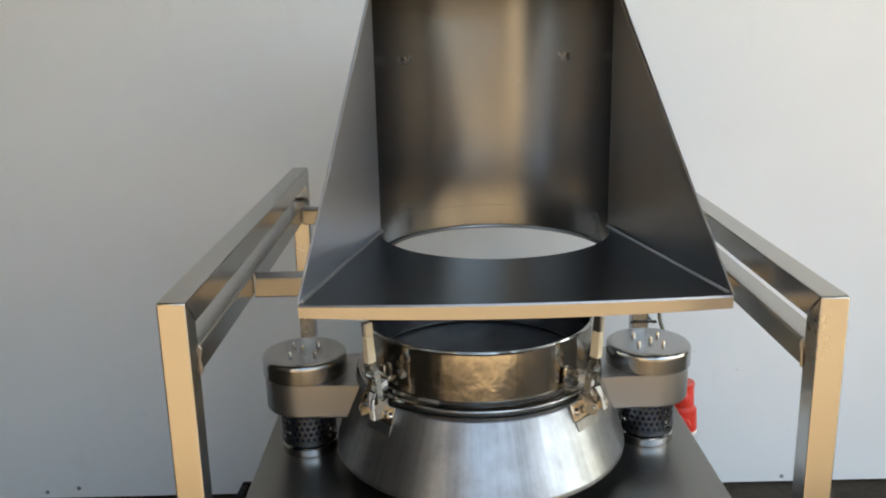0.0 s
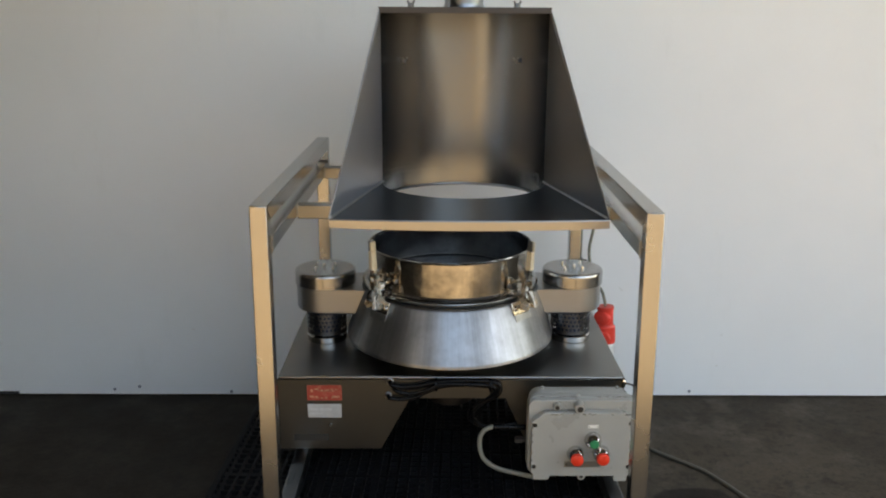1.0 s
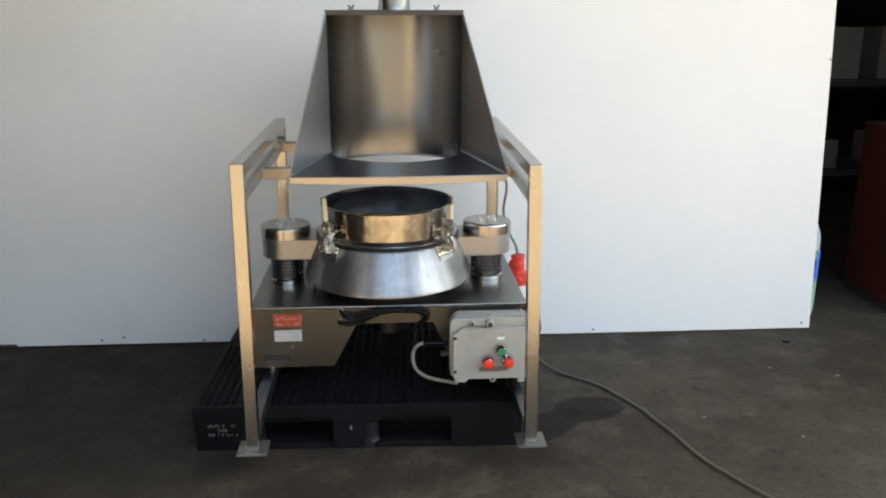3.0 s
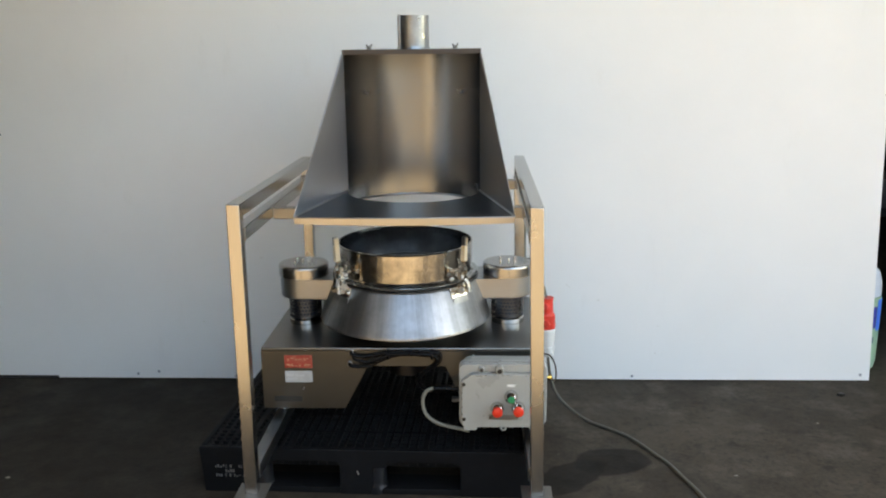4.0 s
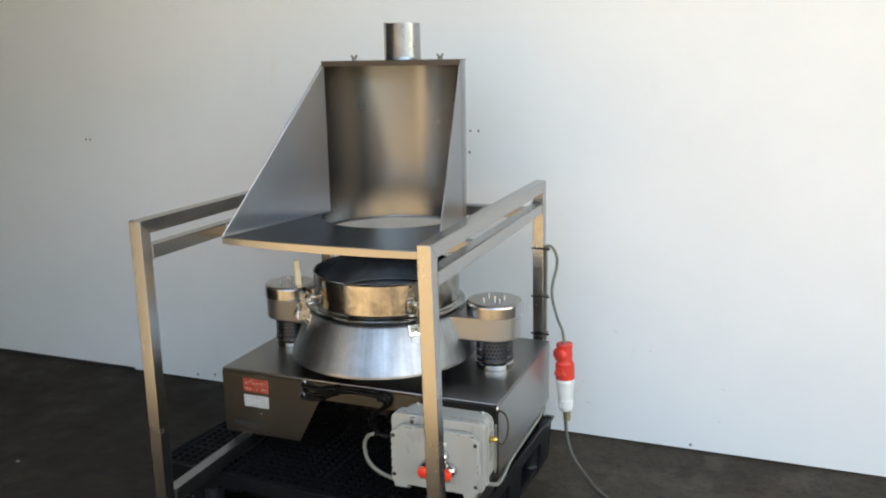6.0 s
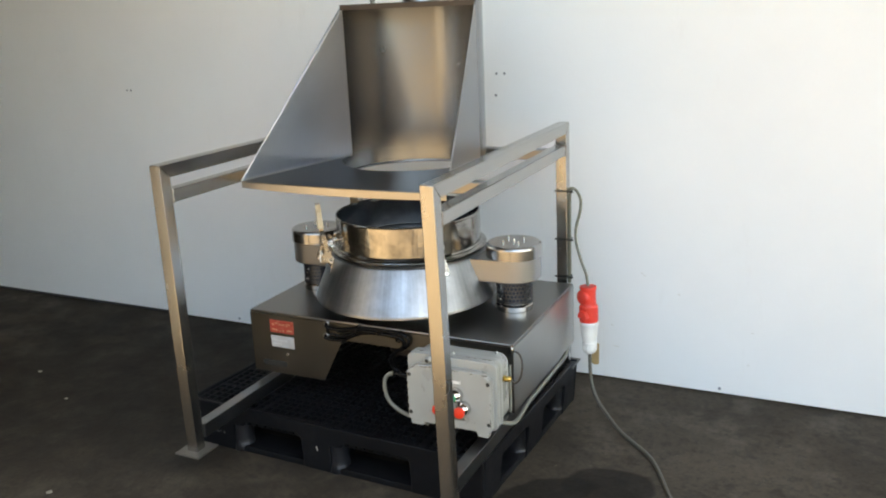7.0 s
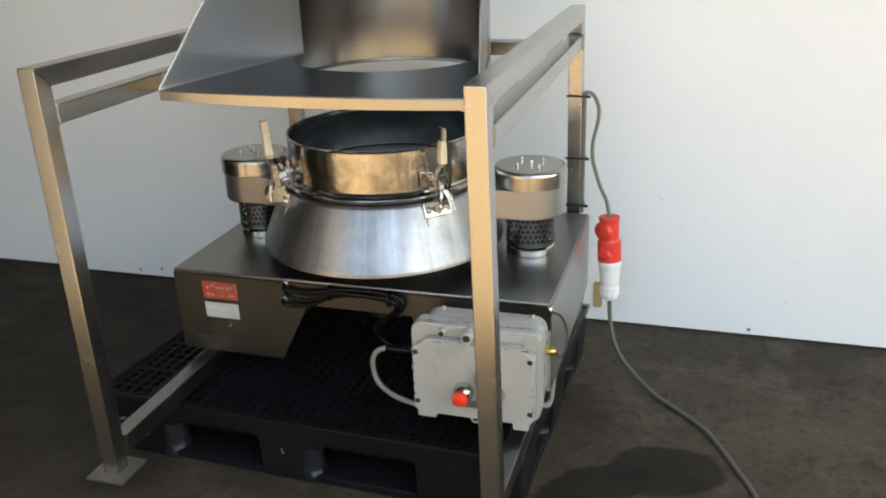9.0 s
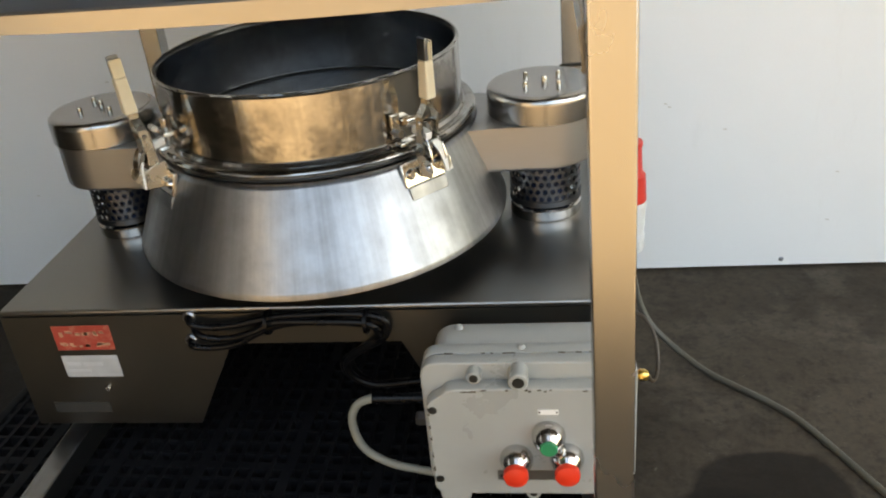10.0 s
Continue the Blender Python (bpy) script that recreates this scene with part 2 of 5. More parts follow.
M_PALLET_RUBBED = paint("rubbed_pallet_plastic", (0.07, 0.075, 0.085), 0.4, 0.4, 40, 90, 0.3, (0.03, 0.03, 0.035), 0.7)
M_PALLET_WORN = paint("scuffed_pallet_plastic", (0.007, 0.0075, 0.0095), 0.42, 0.4, 9, 60, 0.3, (0.045, 0.047, 0.052), 0.35)
M_PALLET_WORN.node_tree.nodes["Principled BSDF"].inputs["Specular IOR Level"].default_value = 0.25
M_GREY_BOX = paint("light_grey_enamel", (0.315, 0.318, 0.298), 0.32, 0.10, 10, 50, 0.14, (0.25, 0.245, 0.215), 0.12)
M_IVORY = paint("ivory_plastic", (0.74, 0.66, 0.50), 0.45, 0.12, 20)
M_IVORY_METAL = steel("cream_plated", 0.27, (3, 3, 3), tint=(0.60, 0.56, 0.49), spread=0.08, stain=0.2)
M_WHITE_PL = paint("white_plastic", (0.72, 0.72, 0.70), 0.4, 0.08, 20)
M_RED = paint("red_plastic", (0.75, 0.045, 0.03), 0.4, 0.15, 20)
M_BUTTON = paint("orange_red_button", (0.74, 0.036, 0.014), 0.45, 0.08, 20)
M_GREEN = paint("green_button", (0.01, 0.22, 0.09), 0.45, 0.1, 20)
M_CABLE = paint("grey_cable", (0.095, 0.088, 0.068), 0.5, 0.2, 20, 200)
M_CABLE_MID = paint("grey_green_cable", (0.165, 0.165, 0.125), 0.45, 0.15, 20, 200)
M_CABLE_LT = paint("light_grey_cable", (0.21, 0.21, 0.18), 0.5, 0.15, 20, 200)
M_CABLE_BR = paint("brown_wire", (0.04, 0.028, 0.018), 0.5)
M_BLACK = paint("black_rubber", (0.010, 0.010, 0.0085), 0.42, 0.2, 20, 200)
M_HOSE = paint("black_hose_rubber", (0.0035, 0.0035, 0.0040), 0.30, 0.2, 20, 200, 0.03)
M_HOSE.node_tree.nodes["Principled BSDF"].inputs["Specular IOR Level"].default_value = 0.16
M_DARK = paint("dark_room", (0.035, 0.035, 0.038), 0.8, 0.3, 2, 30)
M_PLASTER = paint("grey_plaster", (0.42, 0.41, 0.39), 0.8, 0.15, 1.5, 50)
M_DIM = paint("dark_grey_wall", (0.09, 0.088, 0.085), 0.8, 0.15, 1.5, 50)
M_BACKROOM_BOX = paint("grey_brown_card", (0.16, 0.14, 0.12), 0.7, 0.3, 5, 40)
M_WORN = paint("worn_dark_strip", (0.022, 0.020, 0.017), 0.75, 0.4, 60)
M_BACKDROP = paint("brown_backdrop", (0.42, 0.34, 0.25), 0.85, 0.25, 0.8, 20, 0.3)
M_LABEL_RED = paint("red_label", (0.36, 0.045, 0.028), 0.5, 0.25, 30, 90, 0.05, (0.50, 0.30, 0.19), 0.5)
M_LABEL_YEL = paint("yellow_label_print", (0.58, 0.32, 0.20), 0.5, 0.5, 70, 90, 0.05, (0.50, 0.09, 0.04), 0.6)
M_LABEL_GREY = paint("faded_print", (0.45, 0.45, 0.45), 0.5, 0.2, 30)
M_STENCIL = paint("faded_stencil", (0.14, 0.14, 0.14), 0.6, 0.6, 90)
M_LABEL_WHITE = paint("white_label", (0.40, 0.40, 0.39), 0.45, 0.2, 30)
M_MOTOR_BLUE = paint("blue_motor", (0.004, 0.016, 0.05), 0.35, 0.2, 20)
M_RUST = paint("chipped_dark_iron", (0.07, 0.055, 0.04), 0.7, 0.3, 60)
M_SCUFF = paint("tan_scuff", (0.74, 0.71, 0.66), 0.6, 0.2, 60)
M_CHIP = paint("pale_chip", (0.26, 0.24, 0.20), 0.7, 0.2, 40)
M_CARD = paint("tan_tag", (0.52, 0.36, 0.17), 0.7, 0.2, 30)
M_YARD = paint("sandy_yard", (0.385, 0.283, 0.172), 0.85, 0.2, 1.2, 40, 0.3, (0.26, 0.19, 0.115), 0.5)


# ---- mesh helpers ----
def finish(name, bm, mat, parent=None, label="", smooth=40):
    me = bpy.data.meshes.new(name)
    bm.normal_update()
    soft_faces = [bool(smooth) and not f.material_index for f in bm.faces]   # flat faces were marked by index 1
    for f in bm.faces:
        f.material_index = 0
    bm.to_mesh(me)
    bm.free()
    me.materials.append(mat)
    if smooth:
        me.set_sharp_from_angle(angle=radians(smooth))
    me.polygons.foreach_set("use_smooth", soft_faces)
    ob = new(name, me)
    if parent is not None:
        ob.parent = parent
        ob.matrix_parent_inverse = parent.matrix_world.inverted()
    if label:
        ob["label"] = label
    return ob


def part(name, bm, mat, parent, label="", smooth=40):
    return finish(name, bm, mat, parent, label, smooth)


def thing(name, label, category, group="", kind="", at=(0, 0, 0)):
    ob = new(name)
    ob.location = at
    ob.matrix_world = Matrix.Translation(at)
    ob.empty_display_size = 0.05
    return tagged(ob, label, category, group, kind)


def add_box(bm, x0, x1, y0, y1, z0, z1, bevel=0.0, seg=2):
    r = bmesh.ops.create_cube(bm, size=1.0)
    vs = r["verts"]
    for v in vs:
        v.co = Vector(((x0 + x1) / 2 + v.co.x * (x1 - x0), (y0 + y1) / 2 + v.co.y * (y1 - y0), (z0 + z1) / 2 + v.co.z * (z1 - z0)))
    if bevel:
        es = list({e for v in vs for e in v.link_edges})
        made = bmesh.ops.bevel(bm, geom=es, offset=bevel, segments=seg, affect="EDGES", profile=0.5)
        for f in {f for v in made["verts"] for f in v.link_faces}:
            f.normal_update()
            f.material_index = int(max(abs(c) for c in f.normal) > 0.999)
    return bm


def box(x0, x1, y0, y1, z0, z1, bevel=0.0, seg=2):
    return add_box(bmesh.new(), x0, x1, y0, y1, z0, z1, bevel, seg)


def add_lathe(bm, profile, n=48, c=(0, 0), a0=0.0, a1=360.0):
    """Turn a profile of (radius, z) round the upright axis through c."""
    closed = abs(a1 - a0 - 360) < 1e-6
    full = [profile[0]]
    for p, q in zip(profile, profile[1:]):
        d = math.hypot(q[0] - p[0], q[1] - p[1])
        if d > 0.012:   # edge loops that keep long faces straight in shading
            for k in (0.0015 / d, 1 - 0.0015 / d):
                full.append((p[0] + (q[0] - p[0]) * k, p[1] + (q[1] - p[1]) * k))
        full.append(q)
    profile = full
    k = n if closed else n + 1
    rings = []
    for i in range(k):
        a = radians(a0 + (a1 - a0) * i / n)
        rings.append([bm.verts.new((c[0] + r * math.cos(a), c[1] + r * math.sin(a), z)) for r, z in profile])
    for i in range(n):
        p, q = rings[i], rings[(i + 1) % k]
        for j in range(len(profile) - 1):
            if profile[j][0] < 1e-6 and profile[j + 1][0] < 1e-6:
                continue
            bm.faces.new((p[j], q[j], q[j + 1], p[j + 1]))
    bmesh.ops.remove_doubles(bm, verts=bm.verts[:], dist=1e-6)
    bmesh.ops.recalc_face_normals(bm, faces=bm.faces[:])
    return bm


def lathe(profile, n=48, c=(0, 0), a0=0.0, a1=360.0):
    return add_lathe(bmesh.new(), profile, n, c, a0, a1)


def smooth_path(pts, steps=8):
    pts = [Vector(p) for p in pts]
    ext = [pts[0] * 2 - pts[1]] + pts + [pts[-1] * 2 - pts[-2]]
    out = []
    for i in range(1, len(ext) - 2):
        p0, p1, p2, p3 = ext[i - 1:i + 3]
        for s in range(steps):
            t = s / steps
            out.append(0.5 * (2 * p1 + (p2 - p0) * t + (2 * p0 - 5 * p1 + 4 * p2 - p3) * t * t + (3 * p1 - p0 - 3 * p2 + p3) * t ** 3))
    out.append(pts[-1])
    return out


def add_sweep(bm, pts, r, n=10, steps=8, smooth=True):
    path = smooth_path(pts, steps) if smooth and len(pts) > 2 else [Vector(p) for p in pts]
    up = Vector((0.13, 0.21, 0.97)).normalized()
    rings = []
    for i, p in enumerate(path):
        d = (path[min(i + 1, len(path) - 1)] - path[max(i - 1, 0)]).normalized()
        u = d.cross(up)
        if u.length < 0.05:
            u = d.cross(Vector((1, 0, 0)))
        u.normalize()
        w = d.cross(u)
        up = u.cross(d)
        rings.append([bm.verts.new(p + (u * math.cos(2 * math.pi * k / n) + w * math.sin(2 * math.pi * k / n)) * r) for k in range(n)])
    for a, b in zip(rings, rings[1:]):
        for k in range(n):
            bm.faces.new((a[k], a[(k + 1) % n], b[(k + 1) % n], b[k]))
    bm.faces.new(rings[0])
    bm.faces.new(rings[-1][::-1])
    bmesh.ops.recalc_face_normals(bm, faces=bm.faces[:])
    return bm


def sweep(pts, r, n=10, steps=8, smooth=True):
    return add_sweep(bmesh.new(), pts, r, n, steps, smooth)


def add_prism(bm, outline, axis, a, b, bevel=0.0):
    """Extrude an outline of two coordinates along axis ('x', 'y' or 'z') from a to b."""
    def at(p, w):
        return {"x": (w, p[0], p[1]), "y": (p[0], w, p[1]), "z": (p[0], p[1], w)}[axis]
    lo = [bm.verts.new(at(p, a)) for p in outline]
    hi = [bm.verts.new(at(p, b)) for p in outline]
    fs = [bm.faces.new(lo), bm.faces.new(hi[::-1])]
    n = len(outline)
    for i in range(n):
        fs.append(bm.faces.new((lo[i], hi[i], hi[(i + 1) % n], lo[(i + 1) % n])))
    bmesh.ops.recalc_face_normals(bm, faces=fs)
    if bevel:
        es = list({e for f in fs for e in f.edges})
        made = bmesh.ops.bevel(bm, geom=es, offset=bevel, segments=2, affect="EDGES", profile=0.5)
        for f in {f for v in made["verts"] for f in v.link_faces}:
            f.normal_update()
            f.material_index = int(abs(f.normal["xyz".index(axis)]) > 0.999)
    return bm


def prism(outline, axis, a, b, bevel=0.0):
    return add_prism(bmesh.new(), outline, axis, a, b, bevel)


def move(bm, m):
    bmesh.ops.transform(bm, matrix=m, verts=bm.verts[:])
    return bm


def rounded(x0, x1, z0, z1, r, n=4):
    out = []
    for cx, cz, a in ((x1 - r, z1 - r, 0), (x0 + r, z1 - r, 90), (x0 + r, z0 + r, 180), (x1 - r, z0 + r, 270)):
        for i in range(n + 1):
            t = radians(a + 90 * i / n)
            out.append((cx + r * math.cos(t), cz + r * math.sin(t)))
    return out


def disc_screw(r=0.004, h=0.003):
    return lathe([(0, h), (r * 0.6, h), (r, h * 0.3), (r, 0), (0, 0)], 10)


# ---- structure ----
WALL_Y = 1.418
WALL_END = 2.146
ROOM_W, ROOM_E, ROOM_S, ROOM_H = -5.5, 7.0, -1.1, 4.8
DOOR_W, DOOR_E, DOOR_H = -1.4, 5.6, 4.2


SLOPE = 0.03


def ground_z(y):
    """Height of the sloping floor in front of the partition."""
    return SLOPE * max(0.0, WALL_Y - y)


def build_structure():
    n = 60
    bm = bmesh.new()
    bmesh.ops.create_grid(bm, x_segments=n, y_segments=n, size=1.0)
    for v in bm.verts:
        v.co.x *= 400
        v.co.y *= 400
    tagged(finish("ground", bm, M_YARD, smooth=0), "sandy paved yard in the sun outside the hall", "ground", kind="structure")
    bpy.data.objects["ground"].location.z = -0.02
    fall = [(ROOM_S, -0.15), (ROOM_S, ground_z(ROOM_S)), (WALL_Y, 0.0), (6.0, 0.0), (6.0, -0.15)]   # the slab falls towards the partition
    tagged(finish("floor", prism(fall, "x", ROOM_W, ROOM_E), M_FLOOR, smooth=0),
           "worn dark brown concrete floor with stains, chips and painted-in shade at left", "floor", kind="structure")
    wall = finish("wall_north", prism([(-1.802, 0.008), (WALL_END, 0.008), (WALL_END - 0.04 * ROOM_H, ROOM_H), (-1.802, ROOM_H)], "y", WALL_Y, WALL_Y + 0.05), M_WALL, smooth=0)   # its free end leans a little
    tagged(wall, "white panel partition wall with small screws and scuffs", "wall", kind="structure")
    wall2 = finish("wall_north_west", box(ROOM_W, -1.802, WALL_Y + 0.003, WALL_Y + 0.05, 0.018, ROOM_H), M_WALL, smooth=0)
    tagged(wall2, "white wall panel ending just above the floor", "wall", kind="structure")
    tagged(finish("trim", box(ROOM_W, -1.8022, WALL_Y + 0.012, WALL_Y + 0.05, 0.0, 0.018), M_DARK, smooth=0),
           "dark strip under the white wall panel", "trim", kind="structure")
    for x, z in ((1.021, 0.026), (2.102, 0.036), (-0.91, 0.02), (-1.40, 0.03), (-1.295, 0.042), (2.085, 1.355), (0.082, 1.286), (0.117, 1.286), (0.077, 1.197),
                 (-1.965, 1.21), (-1.94, 1.21)):
        b = disc_screw(0.007 if z < 0.1 else 0.0055, 0.003)
        move(b, Matrix.Translation((x, WALL_Y + (0.003 if x < -1.802 else 0), z)) @ Matrix.Rotation(radians(90), 4, "X"))
        part("screw", b, M_DARKSTEEL, wall if x > -1.802 else wall2)
    for k, (x, z) in enumerate(((0.698, 0.484), (0.708, 0.475), (0.847, 0.409), (1.135, 0.280), (1.126, 0.143), (0.576, 0.245), (0.590, 0.154), (0.602, 0.152), (-0.75, 0.62), (-1.05, 0.30))):   # small scuffs in the paint
        part("scuff", prism([(x - 0.006, z), (x - 0.001, z - 0.002), (x + 0.006, z - 0.0025), (x + 0.004, z + 0.0005 + 0.0006 * (k % 3)), (x - 0.003, z + 0.002)], "y", WALL_Y - 0.0004, WALL_Y + 0.001), M_SCUFF, wall, smooth=0)
    part("bare_patch", prism([(0.507 + dx, 0.106 + dz) for dx, dz in rounded(-0.016, 0.016, -0.050, 0.050, 0.011)], "y", WALL_Y - 0.0022, WALL_Y + 0.001), M_CARD, wall, "tan bare patch where the white paint is gone", 0)
    # added out of view to cut the gate's light into the back room
    tagged(finish("wall_north_east", box(3.35, ROOM_E, WALL_Y, WALL_Y + 0.05, 0, ROOM_H), M_DARK, smooth=0), "unseen dark wall added to keep light out of the back room", "wall", kind="structure")
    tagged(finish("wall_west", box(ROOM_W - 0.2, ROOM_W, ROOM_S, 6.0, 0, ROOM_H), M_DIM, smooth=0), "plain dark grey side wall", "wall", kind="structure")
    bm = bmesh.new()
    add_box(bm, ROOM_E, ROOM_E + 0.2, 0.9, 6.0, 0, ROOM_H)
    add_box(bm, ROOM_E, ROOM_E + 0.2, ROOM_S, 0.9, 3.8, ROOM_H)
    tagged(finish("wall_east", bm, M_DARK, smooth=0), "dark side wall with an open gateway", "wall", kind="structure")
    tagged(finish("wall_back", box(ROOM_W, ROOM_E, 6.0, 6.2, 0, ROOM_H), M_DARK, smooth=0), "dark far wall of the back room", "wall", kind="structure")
    bm = bmesh.new()
    add_box(bm, ROOM_W, DOOR_W, ROOM_S - 0.2, ROOM_S, 0, ROOM_H)
    add_box(bm, DOOR_E, ROOM_E, ROOM_S - 0.2, ROOM_S, 0, ROOM_H)
    add_box(bm, DOOR_W, DOOR_E, ROOM_S - 0.2, ROOM_S, DOOR_H, ROOM_H)
    # unseen blocker over the gate's left part, holds sky light off that side
    add_box(bm, DOOR_W, -0.4, ROOM_S - 0.2, ROOM_S, 2.0, DOOR_H)
    tagged(finish("wall_south", bm, M_PLASTER, smooth=0), "unseen grey front wall with a wide gate opening, part-blocked to dim the left", "wall", kind="structure")
    # two added blocks, never in view: they cut low sky and warm the steel
    tagged(finish("backdrop", box(-50, 50, -18.0, -13.5, -0.02, 4.2), M_BACKDROP, smooth=0), "unseen brown block added across the yard to shape reflections", "building", kind="structure")
    tagged(finish("backdrop_west", box(-16, -5.2, -13.4, -1.6, -0.02, 7.0), M_BACKDROP, smooth=0), "unseen brown block added beside the yard to shape light", "building", kind="structure")
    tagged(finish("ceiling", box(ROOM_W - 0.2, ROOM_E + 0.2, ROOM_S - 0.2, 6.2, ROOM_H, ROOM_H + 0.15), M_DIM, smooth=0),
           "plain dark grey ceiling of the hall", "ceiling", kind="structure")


# ---- support frame ----
T = 0.041
FX, FY0, FY1, FZ0, FZ1 = 0.475, 0.0, 1.15, 0.168, 1.118


def build_frame():
    f = thing("support_frame", "square-tube stainless steel frame with its foot plates over the pallet edge", "frame", at=(0, 0.57, FZ0))
    splay = {(-1, 0): (-0.007, 0.005), (1, 0): (0.013, 0.012), (-1, 1): (-0.004, 0.004), (1, 1): (0.006, 0.004)}   # the legs stand a little apart at the foot
    for sx in (-1, 1):
        xo, xi = sx * FX, sx * (FX - T)
        x0, x1 = min(xo, xi), max(xo, xi)
        for k, y0 in enumerate((FY0, FY1 - T)):
            dx, dy = splay[(sx, k)]
            if k:
                outline = [(y0, FZ0 + 0.006), (y0 + T, FZ0 + 0.006), (y0 + T, FZ1 - 0.0006), (y0, FZ1 - T - 0.0006)]
            else:
                outline = [(y0, FZ0 + 0.006), (y0 + T, FZ0 + 0.006), (y0 + T, FZ1 - T - 0.0006), (y0, FZ1 - 0.0006)]
            b = prism(outline, "x", x0, x1, 0.0025)
            for face in b.faces:
                face.material_index = int(face.calc_area() > 0.01)
            for v in b.verts:
                w = (FZ1 - v.co.z) / (FZ1 - FZ0)
                v.co.x += dx * w
                v.co.y += dy * w
            p = part("post", b, M_TUBE, f)
            pl = box(sx * 0.455 + dx - 0.049, sx * 0.455 + dx + 0.049, y0 + dy - 0.027, y0 + dy + 0.072, FZ0, FZ0 + 0.006, 0.001)
            part("foot_plate", pl, M_FOOT, p, "worn square foot plate")
        rail = prism([(FY0, FZ1), (FY0 + T, FZ1 - T), (FY1 - T, FZ1 - T), (FY1, FZ1)], "x", x0, x1, 0.0025)
        for face in rail.faces:
            face.material_index = int(face.calc_area() > 0.01)
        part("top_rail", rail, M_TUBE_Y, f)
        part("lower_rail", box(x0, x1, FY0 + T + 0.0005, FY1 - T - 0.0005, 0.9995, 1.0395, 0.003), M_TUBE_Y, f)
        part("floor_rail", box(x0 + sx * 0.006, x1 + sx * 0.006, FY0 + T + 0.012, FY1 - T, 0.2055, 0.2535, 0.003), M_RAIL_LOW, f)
        for y in (FY0 + T + 0.0012, FY1 - T - 0.0012):   # beads round the lower rail's ends
            xa, xb, za, zb = x0 + 0.001, x1 - 0.001, 0.9990, 1.0400
            part("weld", sweep([(xa, y, za), (xb, y, za), (xb + 0.001 * sx, y, 1.02), (xb, y, zb), (xa, y, zb), (xa - 0.001 * sx, y, 1.02), (xa, y, za)], 0.0026, 6, 3), M_WELD, f)
        for y in (0.413, 0.998):   # fillet welds where the bars meet the rails
            part("weld", sweep([(sx * (FX - T - 0.001), y + 0.002, 1.001), (sx * (FX - T - 0.001), y + 0.001, 1.038)], 0.003, 6), M_GALV, f)
    for y in (0.413, 0.998):
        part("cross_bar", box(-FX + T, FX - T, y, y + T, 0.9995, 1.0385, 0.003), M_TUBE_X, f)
    for ob in f.children_recursive:   # the welded frame is a little out of true
        for v in ob.data.vertices:
            sx, sy, up = v.co.x / 0.95 + 0.5, v.co.y / FY1, (v.co.z - FZ0) / (FZ1 - FZ0)
            top = (1 - sx) * (0.011 - 0.008 * sy) + sx * (-0.002 + 0.0035 * sy)
            low = (1 - sx) * -0.004 + sx * -0.009
            dz = low + (top - low) * up
            v.co.z += min(dz, -0.0006) if ob.name.startswith("cross_bar") else dz
    return f


# ---- extraction hood ----
HC, HR, HZ0, HZ1 = (0.035, 0.742), 0.2525, 1.039, 1.5655


def sheet(bm, pts, t):
    """A flat sheet with thickness t behind its outline."""
    pts = [Vector(p) for p in pts]
    nrm = (pts[1] - pts[0]).cross(pts[2] - pts[0]).normalized() * t
    a = [bm.verts.new(p) for p in pts]
    b = [bm.verts.new(p + nrm) for p in pts]
    n = len(pts)
    bm.faces.new(a)
    bm.faces.new(b[::-1])
    for i in range(n):
        bm.faces.new((a[i], b[i], b[(i + 1) % n], a[(i + 1) % n]))
    bmesh.ops.recalc_face_normals(bm, faces=bm.faces[:])
    return bm


